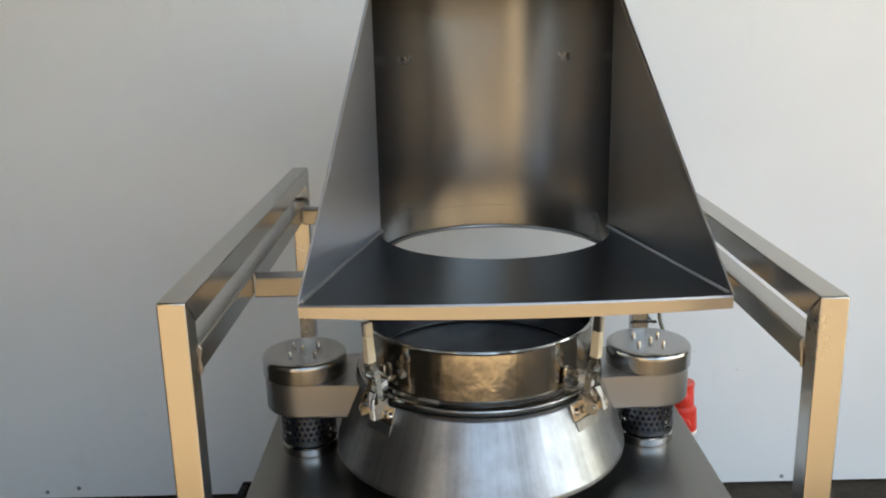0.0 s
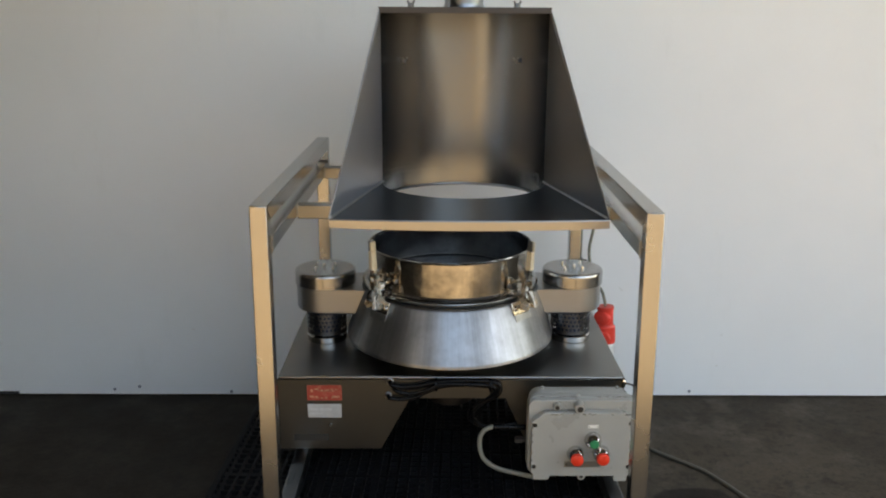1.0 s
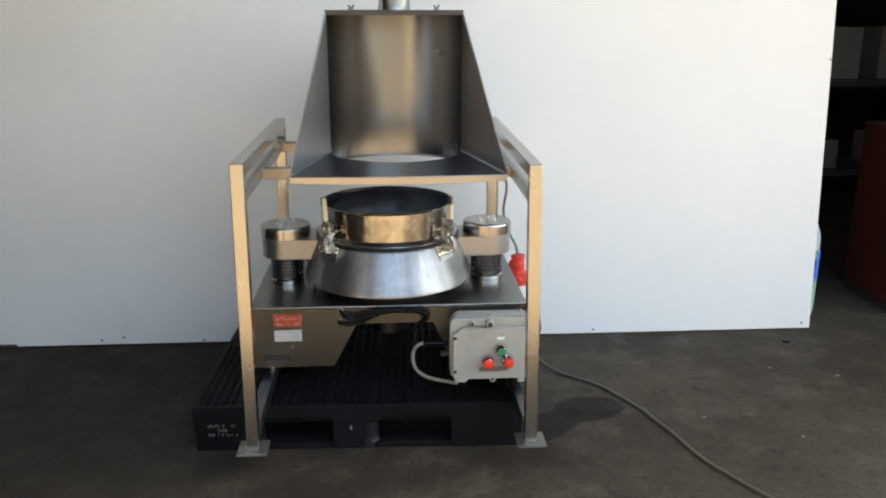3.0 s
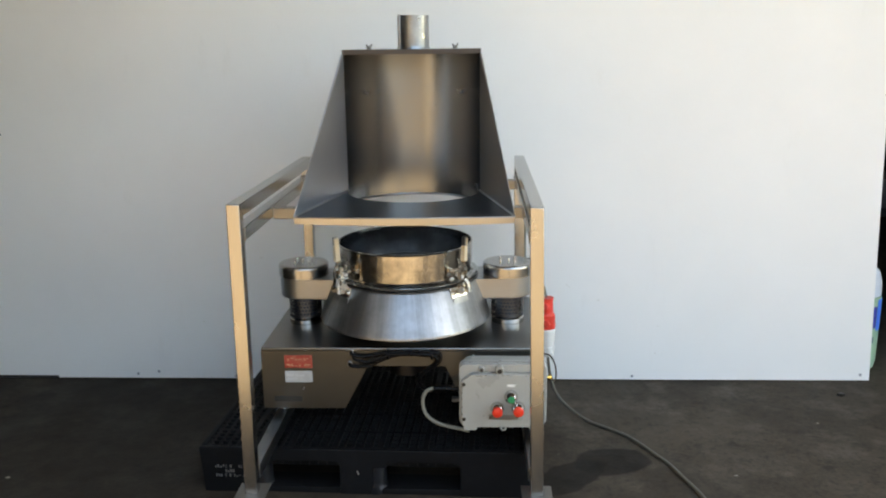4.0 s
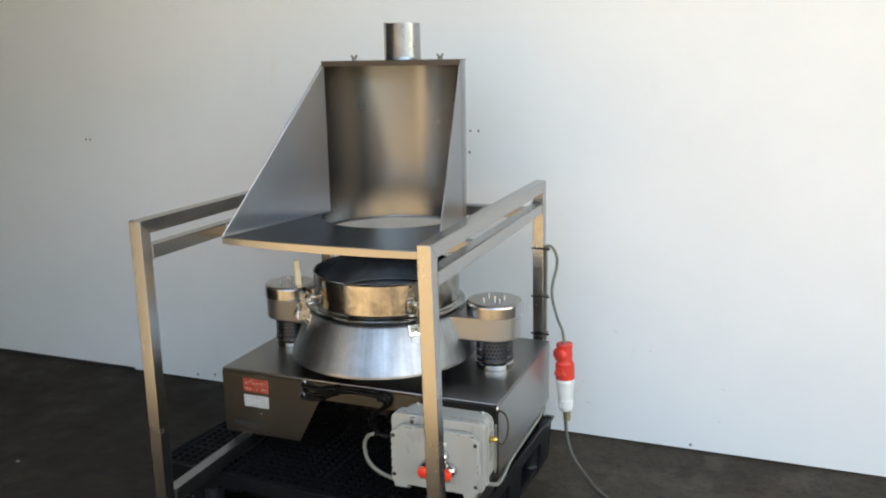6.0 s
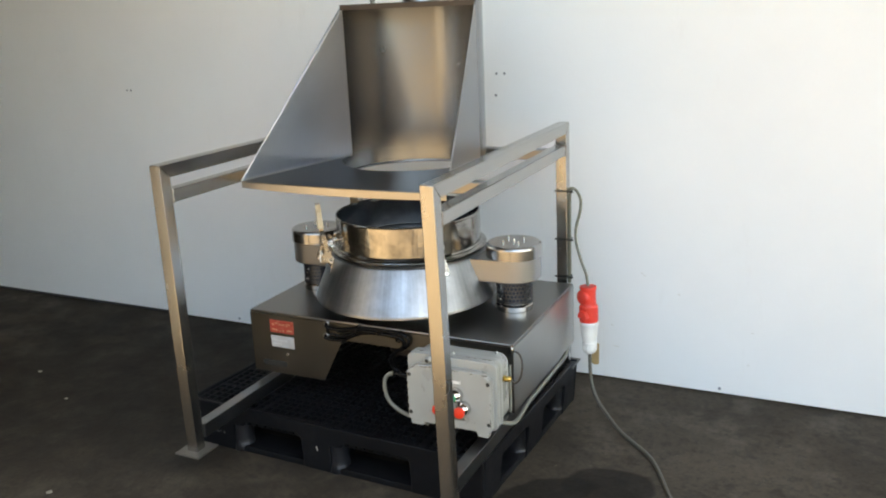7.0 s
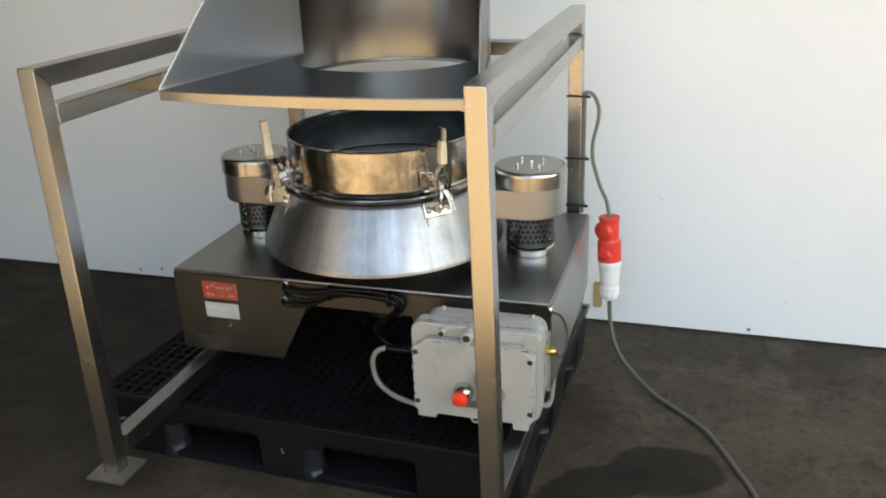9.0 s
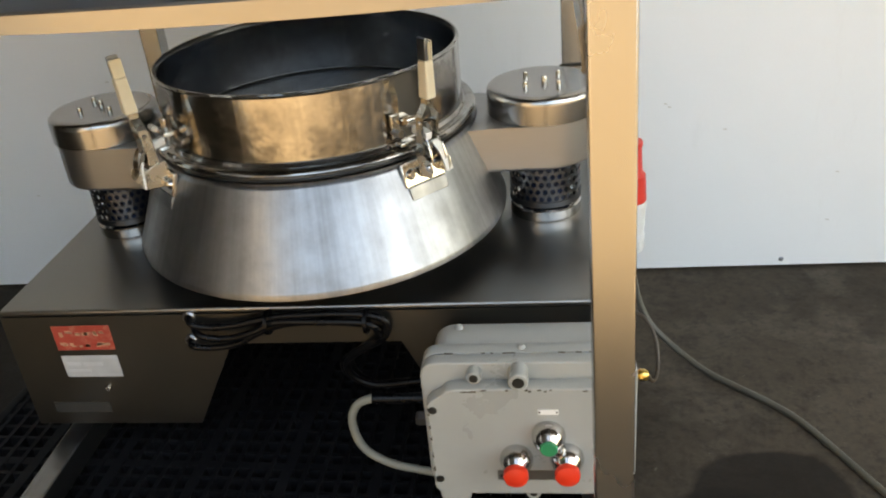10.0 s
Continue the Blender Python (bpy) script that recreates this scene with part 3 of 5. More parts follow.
def build_hood():
    h = thing("extraction_hood", "open-fronted stainless steel extraction hood with curved back, resting on cross bars", "hood", at=(HC[0], HC[1], HZ0))
    xl, xr = HC[0] - HR, HC[0] + HR
    e, f = (-0.323, 0.236), (0.398, 0.238)
    # base plate with the round hole, bowed a little along its front edge
    bm = bmesh.new()
    n = 48
    inner, outer = [], []
    for i in range(n):
        a = 2 * math.pi * i / n
        inner.append(Vector((HC[0] + (HR + 0.0005) * math.cos(a), HC[1] + (HR + 0.0005) * math.sin(a), 0)))
    for i in range(n):
        a = 2 * math.pi * i / n
        c, s = math.cos(a), math.sin(a)
        if s >= 0:
            outer.append(Vector((HC[0] + 0.2565 * c, HC[1] + 0.2565 * s, 0)))
        else:
            best = None
            for p, q in (((xl - 0.0095, HC[1]), e), (e, f), (f, (xr + 0.0095, HC[1]))):
                dx, dy = q[0] - p[0], q[1] - p[1]
                det = c * -dy + s * dx
                if abs(det) < 1e-9:
                    continue
                rx, ry = p[0] - HC[0], p[1] - HC[1]
                u = (rx * -dy + ry * dx) / det
                w = (c * ry - s * rx) / det
                if u > 0 and -1e-6 <= w <= 1 + 1e-6 and (best is None or u < best):
                    best = u
            outer.append(Vector((HC[0] + best * c, HC[1] + best * s, 0)))
    # put the two front corners exactly
    for k in (e, f):
        i = min(range(n), key=lambda j: (outer[j] - Vector((k[0], k[1], 0))).length)
        outer[i] = Vector((k[0], k[1], 0))
    rows = []
    for z in (HZ0, HZ0 + 0.003):
        ring_o = []
        for p in outer:
            p = p.copy()
            if p.y < 0.25:
                w = 1 - ((p.x - HC[0]) / 0.36) ** 2
                p.y -= 0.016 * max(0, w)
            ring_o.append(bm.verts.new(p + Vector((0, 0, z))))
        rows.append(([bm.verts.new(p + Vector((0, 0, z))) for p in inner], ring_o))
    for i in range(n):
        j = (i + 1) % n
        for ins, out in rows:
            bm.faces.new((ins[i], ins[j], out[j], out[i]))
        bm.faces.new((rows[0][0][i], rows[0][0][j], rows[1][0][j], rows[1][0][i]))
        bm.faces.new((rows[0][1][i], rows[0][1][j], rows[1][1][j], rows[1][1][i]))
    bmesh.ops.recalc_face_normals(bm, faces=bm.faces[:])
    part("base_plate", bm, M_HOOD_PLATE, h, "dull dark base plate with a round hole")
    # turned-down lip
    bm = bmesh.new()
    k, prev = 16, None
    for i in range(k + 1):
        x = e[0] + (f[0] - e[0]) * i / k
        w = 1 - ((x - HC[0]) / 0.36) ** 2
        y, dz = 0.236 - 0.016 * max(0, w), -0.004 * max(0, w)
        cur = [bm.verts.new((x, y + oy, HZ0 + 0.002 + dz + oz)) for oy, oz in ((0, 0.0012 - dz), (-0.0025, -0.002 - dz), (-0.0025, -0.021), (0.001, -0.021))]
        if prev:
            for a in range(4):
                bm.faces.new((prev[a], cur[a], cur[(a + 1) % 4], prev[(a + 1) % 4]))
        else:
            bm.faces.new(cur)
        prev = cur
    bm.faces.new(prev[::-1])
    bmesh.ops.recalc_face_normals(bm, faces=bm.faces[:])
    part("front_lip", bm, M_LIP, h, "turned-down bright front lip", 0)
    # curved back, wall 2 mm thick
    prof = [(HR, HZ0 + 0.003), (HR, HZ1), (HR + 0.002, HZ1), (HR + 0.002, HZ0 + 0.003), (HR, HZ0 + 0.003)]
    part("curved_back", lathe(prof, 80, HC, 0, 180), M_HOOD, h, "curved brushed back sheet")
    part("hole_collar", lathe([(HR, HZ0 - 0.051), (HR, HZ0 + 0.0025), (HR + 0.0004, HZ0 + 0.0025), (HR + 0.0020, HZ0 - 0.001), (HR + 0.0020, HZ0 - 0.051), (HR, HZ0 - 0.051)], 80, HC), M_HOOD, h, "short collar below the base plate")
    part("collar_bead", lathe([(HR - 0.004 + 0.004 * math.cos(radians(a)), HZ0 - 0.0515 + 0.004 * math.sin(radians(a))) for a in range(0, 361, 45)], 80, HC), M_WELD, h, "rolled bead round the collar's lower edge")
    for x, c, s in ((xl, e, -1), (xr, f, 1)):
        pts = [(c[0], c[1], HZ0 + 0.003), (x, HC[1], HZ0 + 0.003), (x, HC[1], HZ1), (x, HC[1] - 0.008, HZ1)]
        # left side takes the lit tint, right side the shaded one
        side = part("side_panel", sheet(bmesh.new(), pts, 0.002 * (1 if s > 0 else -1)), M_HOOD_SIDE_SHADED if s > 0 else M_HOOD_SIDE_LIT, h, "slanting triangular side sheet", 30)
        # extra pale rod stands for the light caught on the sheet's edge
        part("cut_edge", sweep([(c[0] + s * 0.001, c[1] - 0.001, HZ0 + 0.004), (x + s * 0.001, HC[1] - 0.0095, HZ1 - 0.016)], 0.0021, 6, smooth=False), M_BEAD, side, "sheet edge with its highlight in the colour")
        part("weld_seam", sweep([(c[0] * 0.98 + x * 0.02 - s * 0.003, c[1] * 0.98 + HC[1] * 0.02, HZ0 + 0.005), (x - s * 0.003, HC[1] - 0.01, HZ0 + 0.005)], 0.0032, 8), M_BEAD, side)
    # top plate with front strip
    bm = prism([(HC[0] + (HR + 0.006) * math.cos(radians(a)), HC[1] + (HR + 0.006) * math.sin(radians(a))) for a in range(0, 181, 6)], "z", HZ1, HZ1 + 0.003)
    part("top_plate", bm, M_HOOD_PLATE, h)
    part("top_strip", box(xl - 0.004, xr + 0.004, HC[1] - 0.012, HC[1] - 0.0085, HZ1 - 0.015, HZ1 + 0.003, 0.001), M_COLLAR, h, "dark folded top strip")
    # flue stub: open spiral pipe with a seam
    pc = (0.035, 0.86)
    pipe = part("flue_pipe", lathe([(0.058, HZ1 + 0.003), (0.058, 1.692), (0.0595, 1.692), (0.06, HZ1 + 0.012), (0.064, HZ1 + 0.003)], 40, pc), M_GALV, h, "short dull galvanised flue pipe")
    part("pipe_seam", box(pc[0] - 0.052, pc[0] - 0.045, pc[1] - 0.046, pc[1] - 0.036, HZ1 + 0.003, 1.695, 0.001), M_DARKSTEEL, pipe)
    for x in (-0.128, 0.195):
        hook = part("wing_nut", lathe([(0, 0.012), (0.008, 0.012), (0.009, 0.008), (0.009, 0), (0, 0)], 6, (x, 0.80)), M_FOOT, h)
        hook.location.z += HZ1 + 0.003
        ring = bmesh.new()
        add_sweep(ring, [(x - 0.010, 0.80, HZ1 + 0.021), (x - 0.006, 0.80, HZ1 + 0.014), (x, 0.80, HZ1 + 0.012), (x + 0.006, 0.80, HZ1 + 0.014), (x + 0.011, 0.80, HZ1 + 0.022)], 0.0034, 8)
        part("wing", ring, M_FOOT, h)
    for x, y in ((-0.157, 0.905), (0.214, 0.920)):
        d = (Vector((HC[0], HC[1], 0)) - Vector((x, y, 0))).normalized()
        p = Vector((HC[0], HC[1], 1.400)) - d * (HR - 0.0005)
        b = bmesh.new()
        add_sweep(b, [p, p + d * 0.011], 0.0045, 8, smooth=False)
        add_sweep(b, [p + d * 0.010 + Vector((-0.009, 0, 0.012)), p + d * 0.009, p + d * 0.010 + Vector((0.006, 0, 0.013))], 0.0026, 6, smooth=False)
        part("wing_screw", b, M_DARKSTEEL, h)
    return h


# ---- machine table ----
TX0, TX1, TY0, TY1, TZ0, TZ1 = -0.516, 0.512, 0.438, 1.083, 0.278, 0.515


def build_table():
    t = thing("machine_table", "low stainless steel machine base with cut-out front and warning stickers", "machine base", at=(0, 0.76, TZ0))
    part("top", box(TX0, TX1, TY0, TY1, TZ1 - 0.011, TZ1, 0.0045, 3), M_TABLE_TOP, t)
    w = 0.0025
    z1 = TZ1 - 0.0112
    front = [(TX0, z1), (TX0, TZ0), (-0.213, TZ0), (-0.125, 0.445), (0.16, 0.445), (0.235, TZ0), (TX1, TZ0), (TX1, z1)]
    fp = part("front_panel", prism(front, "y", TY0, TY0 + w), M_TABLE_SHADED, t, "front sheet with a wide slanted cut-out", 30)
    part("back_panel", box(TX0, TX1, TY1 - w, TY1, TZ0, z1), M_TABLE_SHADED, t)
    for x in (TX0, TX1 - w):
        part("side_panel", box(x, x + w, TY0 + w + 0.0005, TY1 - w - 0.0005, TZ0, z1), M_TABLE_SIDE_LIT, t)
    part("corner_weld", sweep([(TX1 - 0.006, TY0 + 0.004, TZ1 - 0.006), (TX1 - 0.002, TY0 - 0.003, TZ1 - 0.014), (TX1 - 0.004, TY0 - 0.001, TZ1 - 0.03)], 0.006, 8), M_PLATED, t)
    for x in (-0.452, 0.452):
        for y in (0.50, 1.01):
            part("foot", lathe([(0, 0), (0.022, 0), (0.022, 0.006), (0.011, 0.006), (0.011, 0.022), (0.019, 0.022), (0.019, 0.0245), (0, 0.0245)], 16, (x, y)), M_PLATED, t).location.z += 0.2535
    # hopper outlet under the middle
    part("outlet", lathe([(0.075, 0.33), (0.075, 0.511), (0.072, 0.511), (0.072, 0.33), (0.075, 0.33)], 28, (0.0, 0.70)), M_COLLAR, t)
    # stickers
    ft = TY0 - 0.0009
    red = part("sticker", box(-0.431, -0.328, ft, TY0 - 0.0001, 0.437, 0.486, 0.0004, 1), M_LABEL_RED, fp, "red and yellow warning sticker")
    b = bmesh.new()
    random.seed(8)
    for row, (za, zb) in enumerate(((0.463, 0.481), (0.442, 0.458))):
        x = -0.424
        while x < -0.342:
            wd = random.uniform(0.008, 0.014)
            for k in range(3):
                if random.random() < 0.75:
                    u, v = random.uniform(0, wd * 0.6), random.uniform(za, zb - 0.007)
                    add_box(b, x + u, x + u + random.uniform(0.005, wd * 0.9), ft - 0.0004, ft - 0.0001, v, v + random.uniform(0.003, 0.007))
            x += wd + random.choice((0.002, 0.003, 0.008))
    part("sticker_print", b, M_LABEL_YEL, red)
    white = part("sticker", box(-0.431, -0.330, ft, TY0 - 0.0001, 0.381, 0.4255, 0.0004, 1), M_LABEL_WHITE, fp, "faded white sticker")
    b = bmesh.new()
    for x0, x1, z0, z1_ in ((-0.424, -0.40, 0.405, 0.412), (-0.395, -0.36, 0.404, 0.411), (-0.424, -0.385, 0.392, 0.397)):
        add_box(b, x0, x1, ft - 0.0004, ft - 0.0001, z0, z1_)
    part("sticker_print", b, M_LABEL_GREY, white)
    bolt = disc_screw(0.006, 0.006)
    move(bolt, Matrix.Translation((-0.364, TY0, 0.358)) @ Matrix.Rotation(radians(90), 4, "X"))
    part("screw", bolt, M_PLATED, fp)
    part("slot_shade", box(-0.475, -0.372, TY0 - 0.0016, TY0 - 0.0002, 0.305, 0.326, 0.0006), M_WORN, fp, "dark worn strip")
    return t


# ---- sieve ----
SC = (-0.004, 0.745)


def build_sieve():
    s = thing("vibratory_sieve", "round stainless steel vibratory sieve with polished ring on a satin cone", "sieve", at=(SC[0], SC[1], TZ1))
    part("base_collar", lathe([(0.23, TZ1), (0.25, TZ1), (0.25, 0.60), (0.23, 0.60), (0.23, TZ1)], 48, SC), M_BLACK, s, "dark rubber collar under the cone")
    cone = lathe([(0.325, 0.548), (0.329, 0.550), (0.330, 0.560), (0.326, 0.572), (0.284, 0.708), (0.279, 0.714), (0.262, 0.716), (0.262, 0.700), (0.318, 0.552), (0.325, 0.548)], 96, SC)
    for v in cone.verts:   # the housing sits a little forward at its foot
        k = max(0.0, (0.716 - v.co.z) / 0.168)
        v.co.y -= 0.036 * k
        v.co.z += 0.010 * k
    part("cone", cone, M_CONE, s, "satin conical lower housing")
    part("gasket", lathe([(0.262, 0.7165), (0.276, 0.7165), (0.2775, 0.7185), (0.276, 0.7205), (0.262, 0.7205), (0.262, 0.7165)], 72, SC), M_BLACK, s, "thin dark gasket")
    part("flange", lathe([(0.258, 0.721), (0.277, 0.721), (0.281, 0.7245), (0.282, 0.7285), (0.280, 0.7325), (0.275, 0.7355), (0.266, 0.736), (0.262, 0.741), (0.2575, 0.741), (0.258, 0.721)], 96, SC), M_RING, s)
    RZ = 0.7415
    part("ring", lathe([(0.2575, RZ), (0.2595, RZ), (0.2595, 0.843), (0.2610, 0.846), (0.2595, 0.849), (0.2565, 0.849), (0.2565, RZ), (0.2575, RZ)], 96, SC), M_RING, s, "polished thin-walled sieve ring")
    part("deck", lathe([(0, 0.728), (0.2540, 0.728), (0.2540, 0.731), (0, 0.731)], 64, SC), M_SCREEN, s, "dark sieve deck")
    part("deck_gasket", lathe([(0.246, 0.7315), (0.2540, 0.7315), (0.2540, 0.7355), (0.246, 0.7355), (0.246, 0.7315)], 64, SC), M_BLACK, s)
    # added skin over the ring's inside, carries the bluish reflection tint
    part("liner", lathe([(0.2546, 0.7300), (0.2560, 0.7300), (0.2560, 0.842), (0.2546, 0.842), (0.2546, 0.7300)], 96, SC), M_LINER, s, "added inner wall of the ring, bluish reflection in its tint")
    return s


def build_motor():
    """Vibration motor at the origin, its arm running along -x to the cone."""
    m = thing("vibration_motor", "capped stainless vibration motor with perforated guard beside the cone", "motor", "vibration motors")
    z = TZ1
    part("base_foot", lathe([(0, 0), (0.0635, 0), (0.0645, 0.002), (0.0645, 0.019), (0.062, 0.0215), (0.050, 0.0225), (0.050, 0.0285), (0, 0.0285)], 40), M_CHROME, m, "bright foot ring")
    part("motor_core", lathe([(0, 0.029), (0.046, 0.029), (0.046, 0.112), (0, 0.112)], 24), M_MOTOR_BLUE, m, "blue motor housing inside the guard")
    # perforated guard: strips with staggered holes
    n, rows, r0 = 30, 5, 0.064
    guard = bmesh.new()
    hz = 0.070 / rows
    for k in range(rows):
        for i in range(n):
            a = 2 * math.pi * (i + 0.5 * (k % 2)) / n
            da = 2 * math.pi / n
            zc = 0.038 + hz * (k + 0.5)
            hole, edge = [], []
            for q in range(8):
                b = 2 * math.pi * (q + 0.5) / 8
                hole.append((a + math.cos(b) * 0.0050 / r0, zc + math.sin(b) * 0.0052))
                c, sn = math.cos(b), math.sin(b)
                u = min((da / 2) / abs(c), (hz / 2) / abs(sn) * 1.0)
                edge.append((a + max(-da / 2, min(da / 2, c * 99 if abs(c) > 0.9 else (da / 2) * (1 if c > 0 else -1))), zc + (hz / 2) * (1 if sn > 0 else -1) * (0.4 if abs(c) > 0.9 else 1)))
            hv = [guard.verts.new((r0 * math.cos(x), r0 * math.sin(x), y)) for x, y in hole]
            ev = []
            for x, y in edge:
                ev.append(guard.verts.new((r0 * math.cos(x), r0 * math.sin(x), y)))
            for q in range(8):
                w = (q + 1) % 8
                try:
                    guard.faces.new((hv[q], hv[w], ev[w], ev[q]))
                except ValueError:
                    pass
    bmesh.ops.remove_doubles(guard, verts=guard.verts[:], dist=1e-5)
    bmesh.ops.recalc_face_normals(guard, faces=guard.faces[:])
    bmesh.ops.solidify(guard, geom=guard.faces[:], thickness=0.0012)
    add_lathe(guard, [(0.0640, 0.0285), (0.0655, 0.0285), (0.0655, 0.0385), (0.0640, 0.0385), (0.0640, 0.0285)], 40)
    part("guard", guard, M_GUARD, m, "dark perforated steel guard", 30)
    # housing and arm are one pressing, its outline running off to the cone
    rim = [(math.cos(radians(a)), math.sin(radians(a))) for a in range(-90, 91, 6)]
    loops = []
    body = bmesh.new()
    for r, zz in ((0.086, 0.1140), (0.0905, 0.1152), (0.093, 0.1190), (0.093, 0.1205), (0.093, 0.1925), (0.093, 0.1940)):
        pts = [(r * x, r * y) for x, y in rim] + [(-0.045, r), (-0.09, r + 0.001), (-0.14, r + 0.008), (-0.14, -r - 0.008), (-0.09, -r - 0.001), (-0.045, -r)]
        loops.append([body.verts.new((x, y, zz)) for x, y in pts])
    n = len(loops[0])
    for p, q in zip(loops, loops[1:]):
        for k in range(n):
            body.faces.new((p[k], p[(k + 1) % n], q[(k + 1) % n], q[k]))
    body.faces.new(loops[0][::-1])
    body.faces.new(loops[-1])
    bmesh.ops.recalc_face_normals(body, faces=body.faces[:])
    part("housing", body, M_BODY, m, "satin motor housing with its broad arm to the cone")
    part("cap", lathe([(0, 0.2425), (0.084, 0.2425), (0.0915, 0.241), (0.096, 0.2365), (0.097, 0.230), (0.097, 0.1955), (0.092, 0.1945), (0, 0.1945)], 64), M_CAP, m, "polished domed cap")
    for i in range(4):
        a = radians(45 + 90 * i)
        part("stud", lathe([(0, 0.0), (0.0044, 0.0), (0.0044, 0.0075), (0.0034, 0.0100), (0, 0.0105)], 8, (0.040 * math.cos(a), 0.040 * math.sin(a))), M_PLATED, m).location.z += 0.2425
    part("stud", lathe([(0, 0.0), (0.0052, 0.0), (0.0052, 0.010), (0.004, 0.012), (0, 0.0125)], 8, (0.004, -0.006)), M_PLATED, m).location.z += 0.2425
    for a in (200, 250, 290, 340):
        b = disc_screw(0.0045, 0.004)
        move(b, Matrix.Translation((0.07 * math.cos(radians(a)), 0.07 * math.sin(radians(a)), 0.1138)) @ Matrix.Rotation(radians(180), 4, "X"))
        part("screw", b, M_PLATED, m)
    return m


def strap(b, rows, hx, hy):
    """A flat bar of half sizes hx, hy through the points in rows."""
    rings = [[b.verts.new((x + ox, y + oy, z)) for ox, oy in ((-hx, -hy), (hx, -hy), (hx, hy), (-hx, hy))] for x, y, z in rows]
    for p, q in zip(rings, rings[1:]):
        for k in range(4):
            b.faces.new((p[k], p[(k + 1) % 4], q[(k + 1) % 4], q[k]))
    b.faces.new(rings[0])
    b.faces.new(rings[-1][::-1])
    bmesh.ops.recalc_face_normals(b, faces=b.faces[:])
    return b


def build_clamp():
    """Toggle clamp: origin on the cone just under the flange, -y pointing away from the cone."""
    c = thing("toggle_clamp", "nickel-plated toggle clamp with ivory handle holding the sieve ring", "clamp", "clamps on the sieve")
    tilt = Matrix.Rotation(radians(-17), 4, "X")
    b = box(-0.042, 0.036, -0.0030, 0.004, -0.034, 0.004, 0.0015)
    base = part("base_plate", move(b, tilt), M_PLATED, c)
    part("bent_lip", move(box(-0.038, 0.036, -0.0040, 0.004, -0.056, -0.0345, 0.0012), tilt), M_CONE, base, "satin bent lower lip")
    for x in (-0.028, 0.027):
        s = disc_screw(0.0085, 0.006)
        move(s, tilt @ Matrix.Translation((x, -0.0030, -0.015)) @ Matrix.Rotation(radians(90), 4, "X"))
        part("screw", s, M_CHROME, base)
    # sector-shaped cheeks on both sides
    side = [(-0.052, 0.002), (-0.049, 0.013), (-0.030, 0.019), (-0.004, 0.024), (-0.001, 0.004), (0.000, -0.010), (-0.016, -0.017), (-0.046, -0.013)]
    for x in (-0.0190, 0.0168):
        part("side_cheek", prism(side, "x", x, x + 0.0022, 0.0005), M_IVORY_METAL, c, "cream-plated cheek")
    for x in (-0.0145, 0.0123):
        crescent = [(-0.047, 0.010), (-0.045, 0.026), (-0.037, 0.042), (-0.030, 0.047), (-0.031, 0.040), (-0.037, 0.026), (-0.038, 0.012)]
        part("curved_link", prism(crescent, "x", x, x + 0.0018), M_PLATED, c)
    # lever: two flat straps that spring apart under the grip
    for sx in (-1, 1):
        b = strap(bmesh.new(), [(sx * 0.0150, -0.017, -0.006), (sx * 0.0150, -0.021, 0.03), (sx * 0.0150, -0.026, 0.080), (sx * 0.0045, -0.0290, 0.098), (sx * 0.0045, -0.0315, 0.114)], 0.0012, 0.0072)
        part("lever_strap", b, M_IVORY_METAL, c, smooth=0)
        b = strap(bmesh.new(), [(sx * 0.0075, -0.016, 0.012), (sx * 0.0075, -0.018, 0.072)], 0.0010, 0.0050)
        part("inner_link", b, M_PLATED, c, smooth=0)
        for y, z in ((-0.0255, 0.070), (-0.0175, 0.000)):
            part("rivet", move(lathe([(0, 0.0025), (0.0025, 0.0025), (0.0042, 0), (0, 0)], 8), Matrix.Translation((sx * 0.0162, y, z)) @ Matrix.Rotation(radians(90 * sx), 4, "Y")), M_CHROME, c)
        part("rivet", move(lathe([(0, 0.003), (0.004, 0.003), (0.006, 0), (0, 0)], 10), Matrix.Translation((sx * 0.0185, -0.041, 0.003)) @ Matrix.Rotation(radians(90 * sx), 4, "Y")), M_CHROME, c)
    part("cross_pin", sweep([(-0.0155, -0.024, 0.070), (0.0155, -0.024, 0.070)], 0.0035, 8, smooth=False), M_CHROME, c)
    part("cross_pin", sweep([(-0.0165, -0.030, 0.006), (0.0145, -0.030, 0.006)], 0.0040, 8, smooth=False), M_DARKSTEEL, c)
    b = strap(bmesh.new(), [(0.0035, -0.034, 0.040), (0.0120, -0.042, 0.020), (0.0185, -0.046, -0.010)], 0.0065, 0.0016)
    part("tension_plate", b, M_WHITE_PL, c, "bright white tension plate", 0)
    part("hook_bar", move(box(-0.0065, 0.0065, -0.006, 0.028, -0.0065, 0.0065, 0.002), Matrix.Translation((0, -0.020, 0.046)) @ Matrix.Rotation(radians(12), 4, "X")), M_WHITE_PL, c, "white hook bar")
    part("hook_rod", sweep([(0, -0.024, 0.018), (0, -0.018, 0.034), (0, -0.006, 0.050), (0, 0.010, 0.052)], 0.0042, 8), M_CHROME, c)
    # two-leaf grip
    lean = Matrix.Translation((0, -0.0315, 0.107)) @ Matrix.Rotation(radians(3), 4, "X")
    grip = box(-0.0092, 0.0092, -0.0105, 0.0105, 0, 0.058, 0.0030, 3)
    for v in grip.verts:
        v.co.x *= 1.0 - 0.16 * v.co.z / 0.058
        v.co.y *= 1.0 - 0.10 * v.co.z / 0.058
    handle = part("handle", move(grip, lean), M_IVORY, c, "ivory plastic handle")
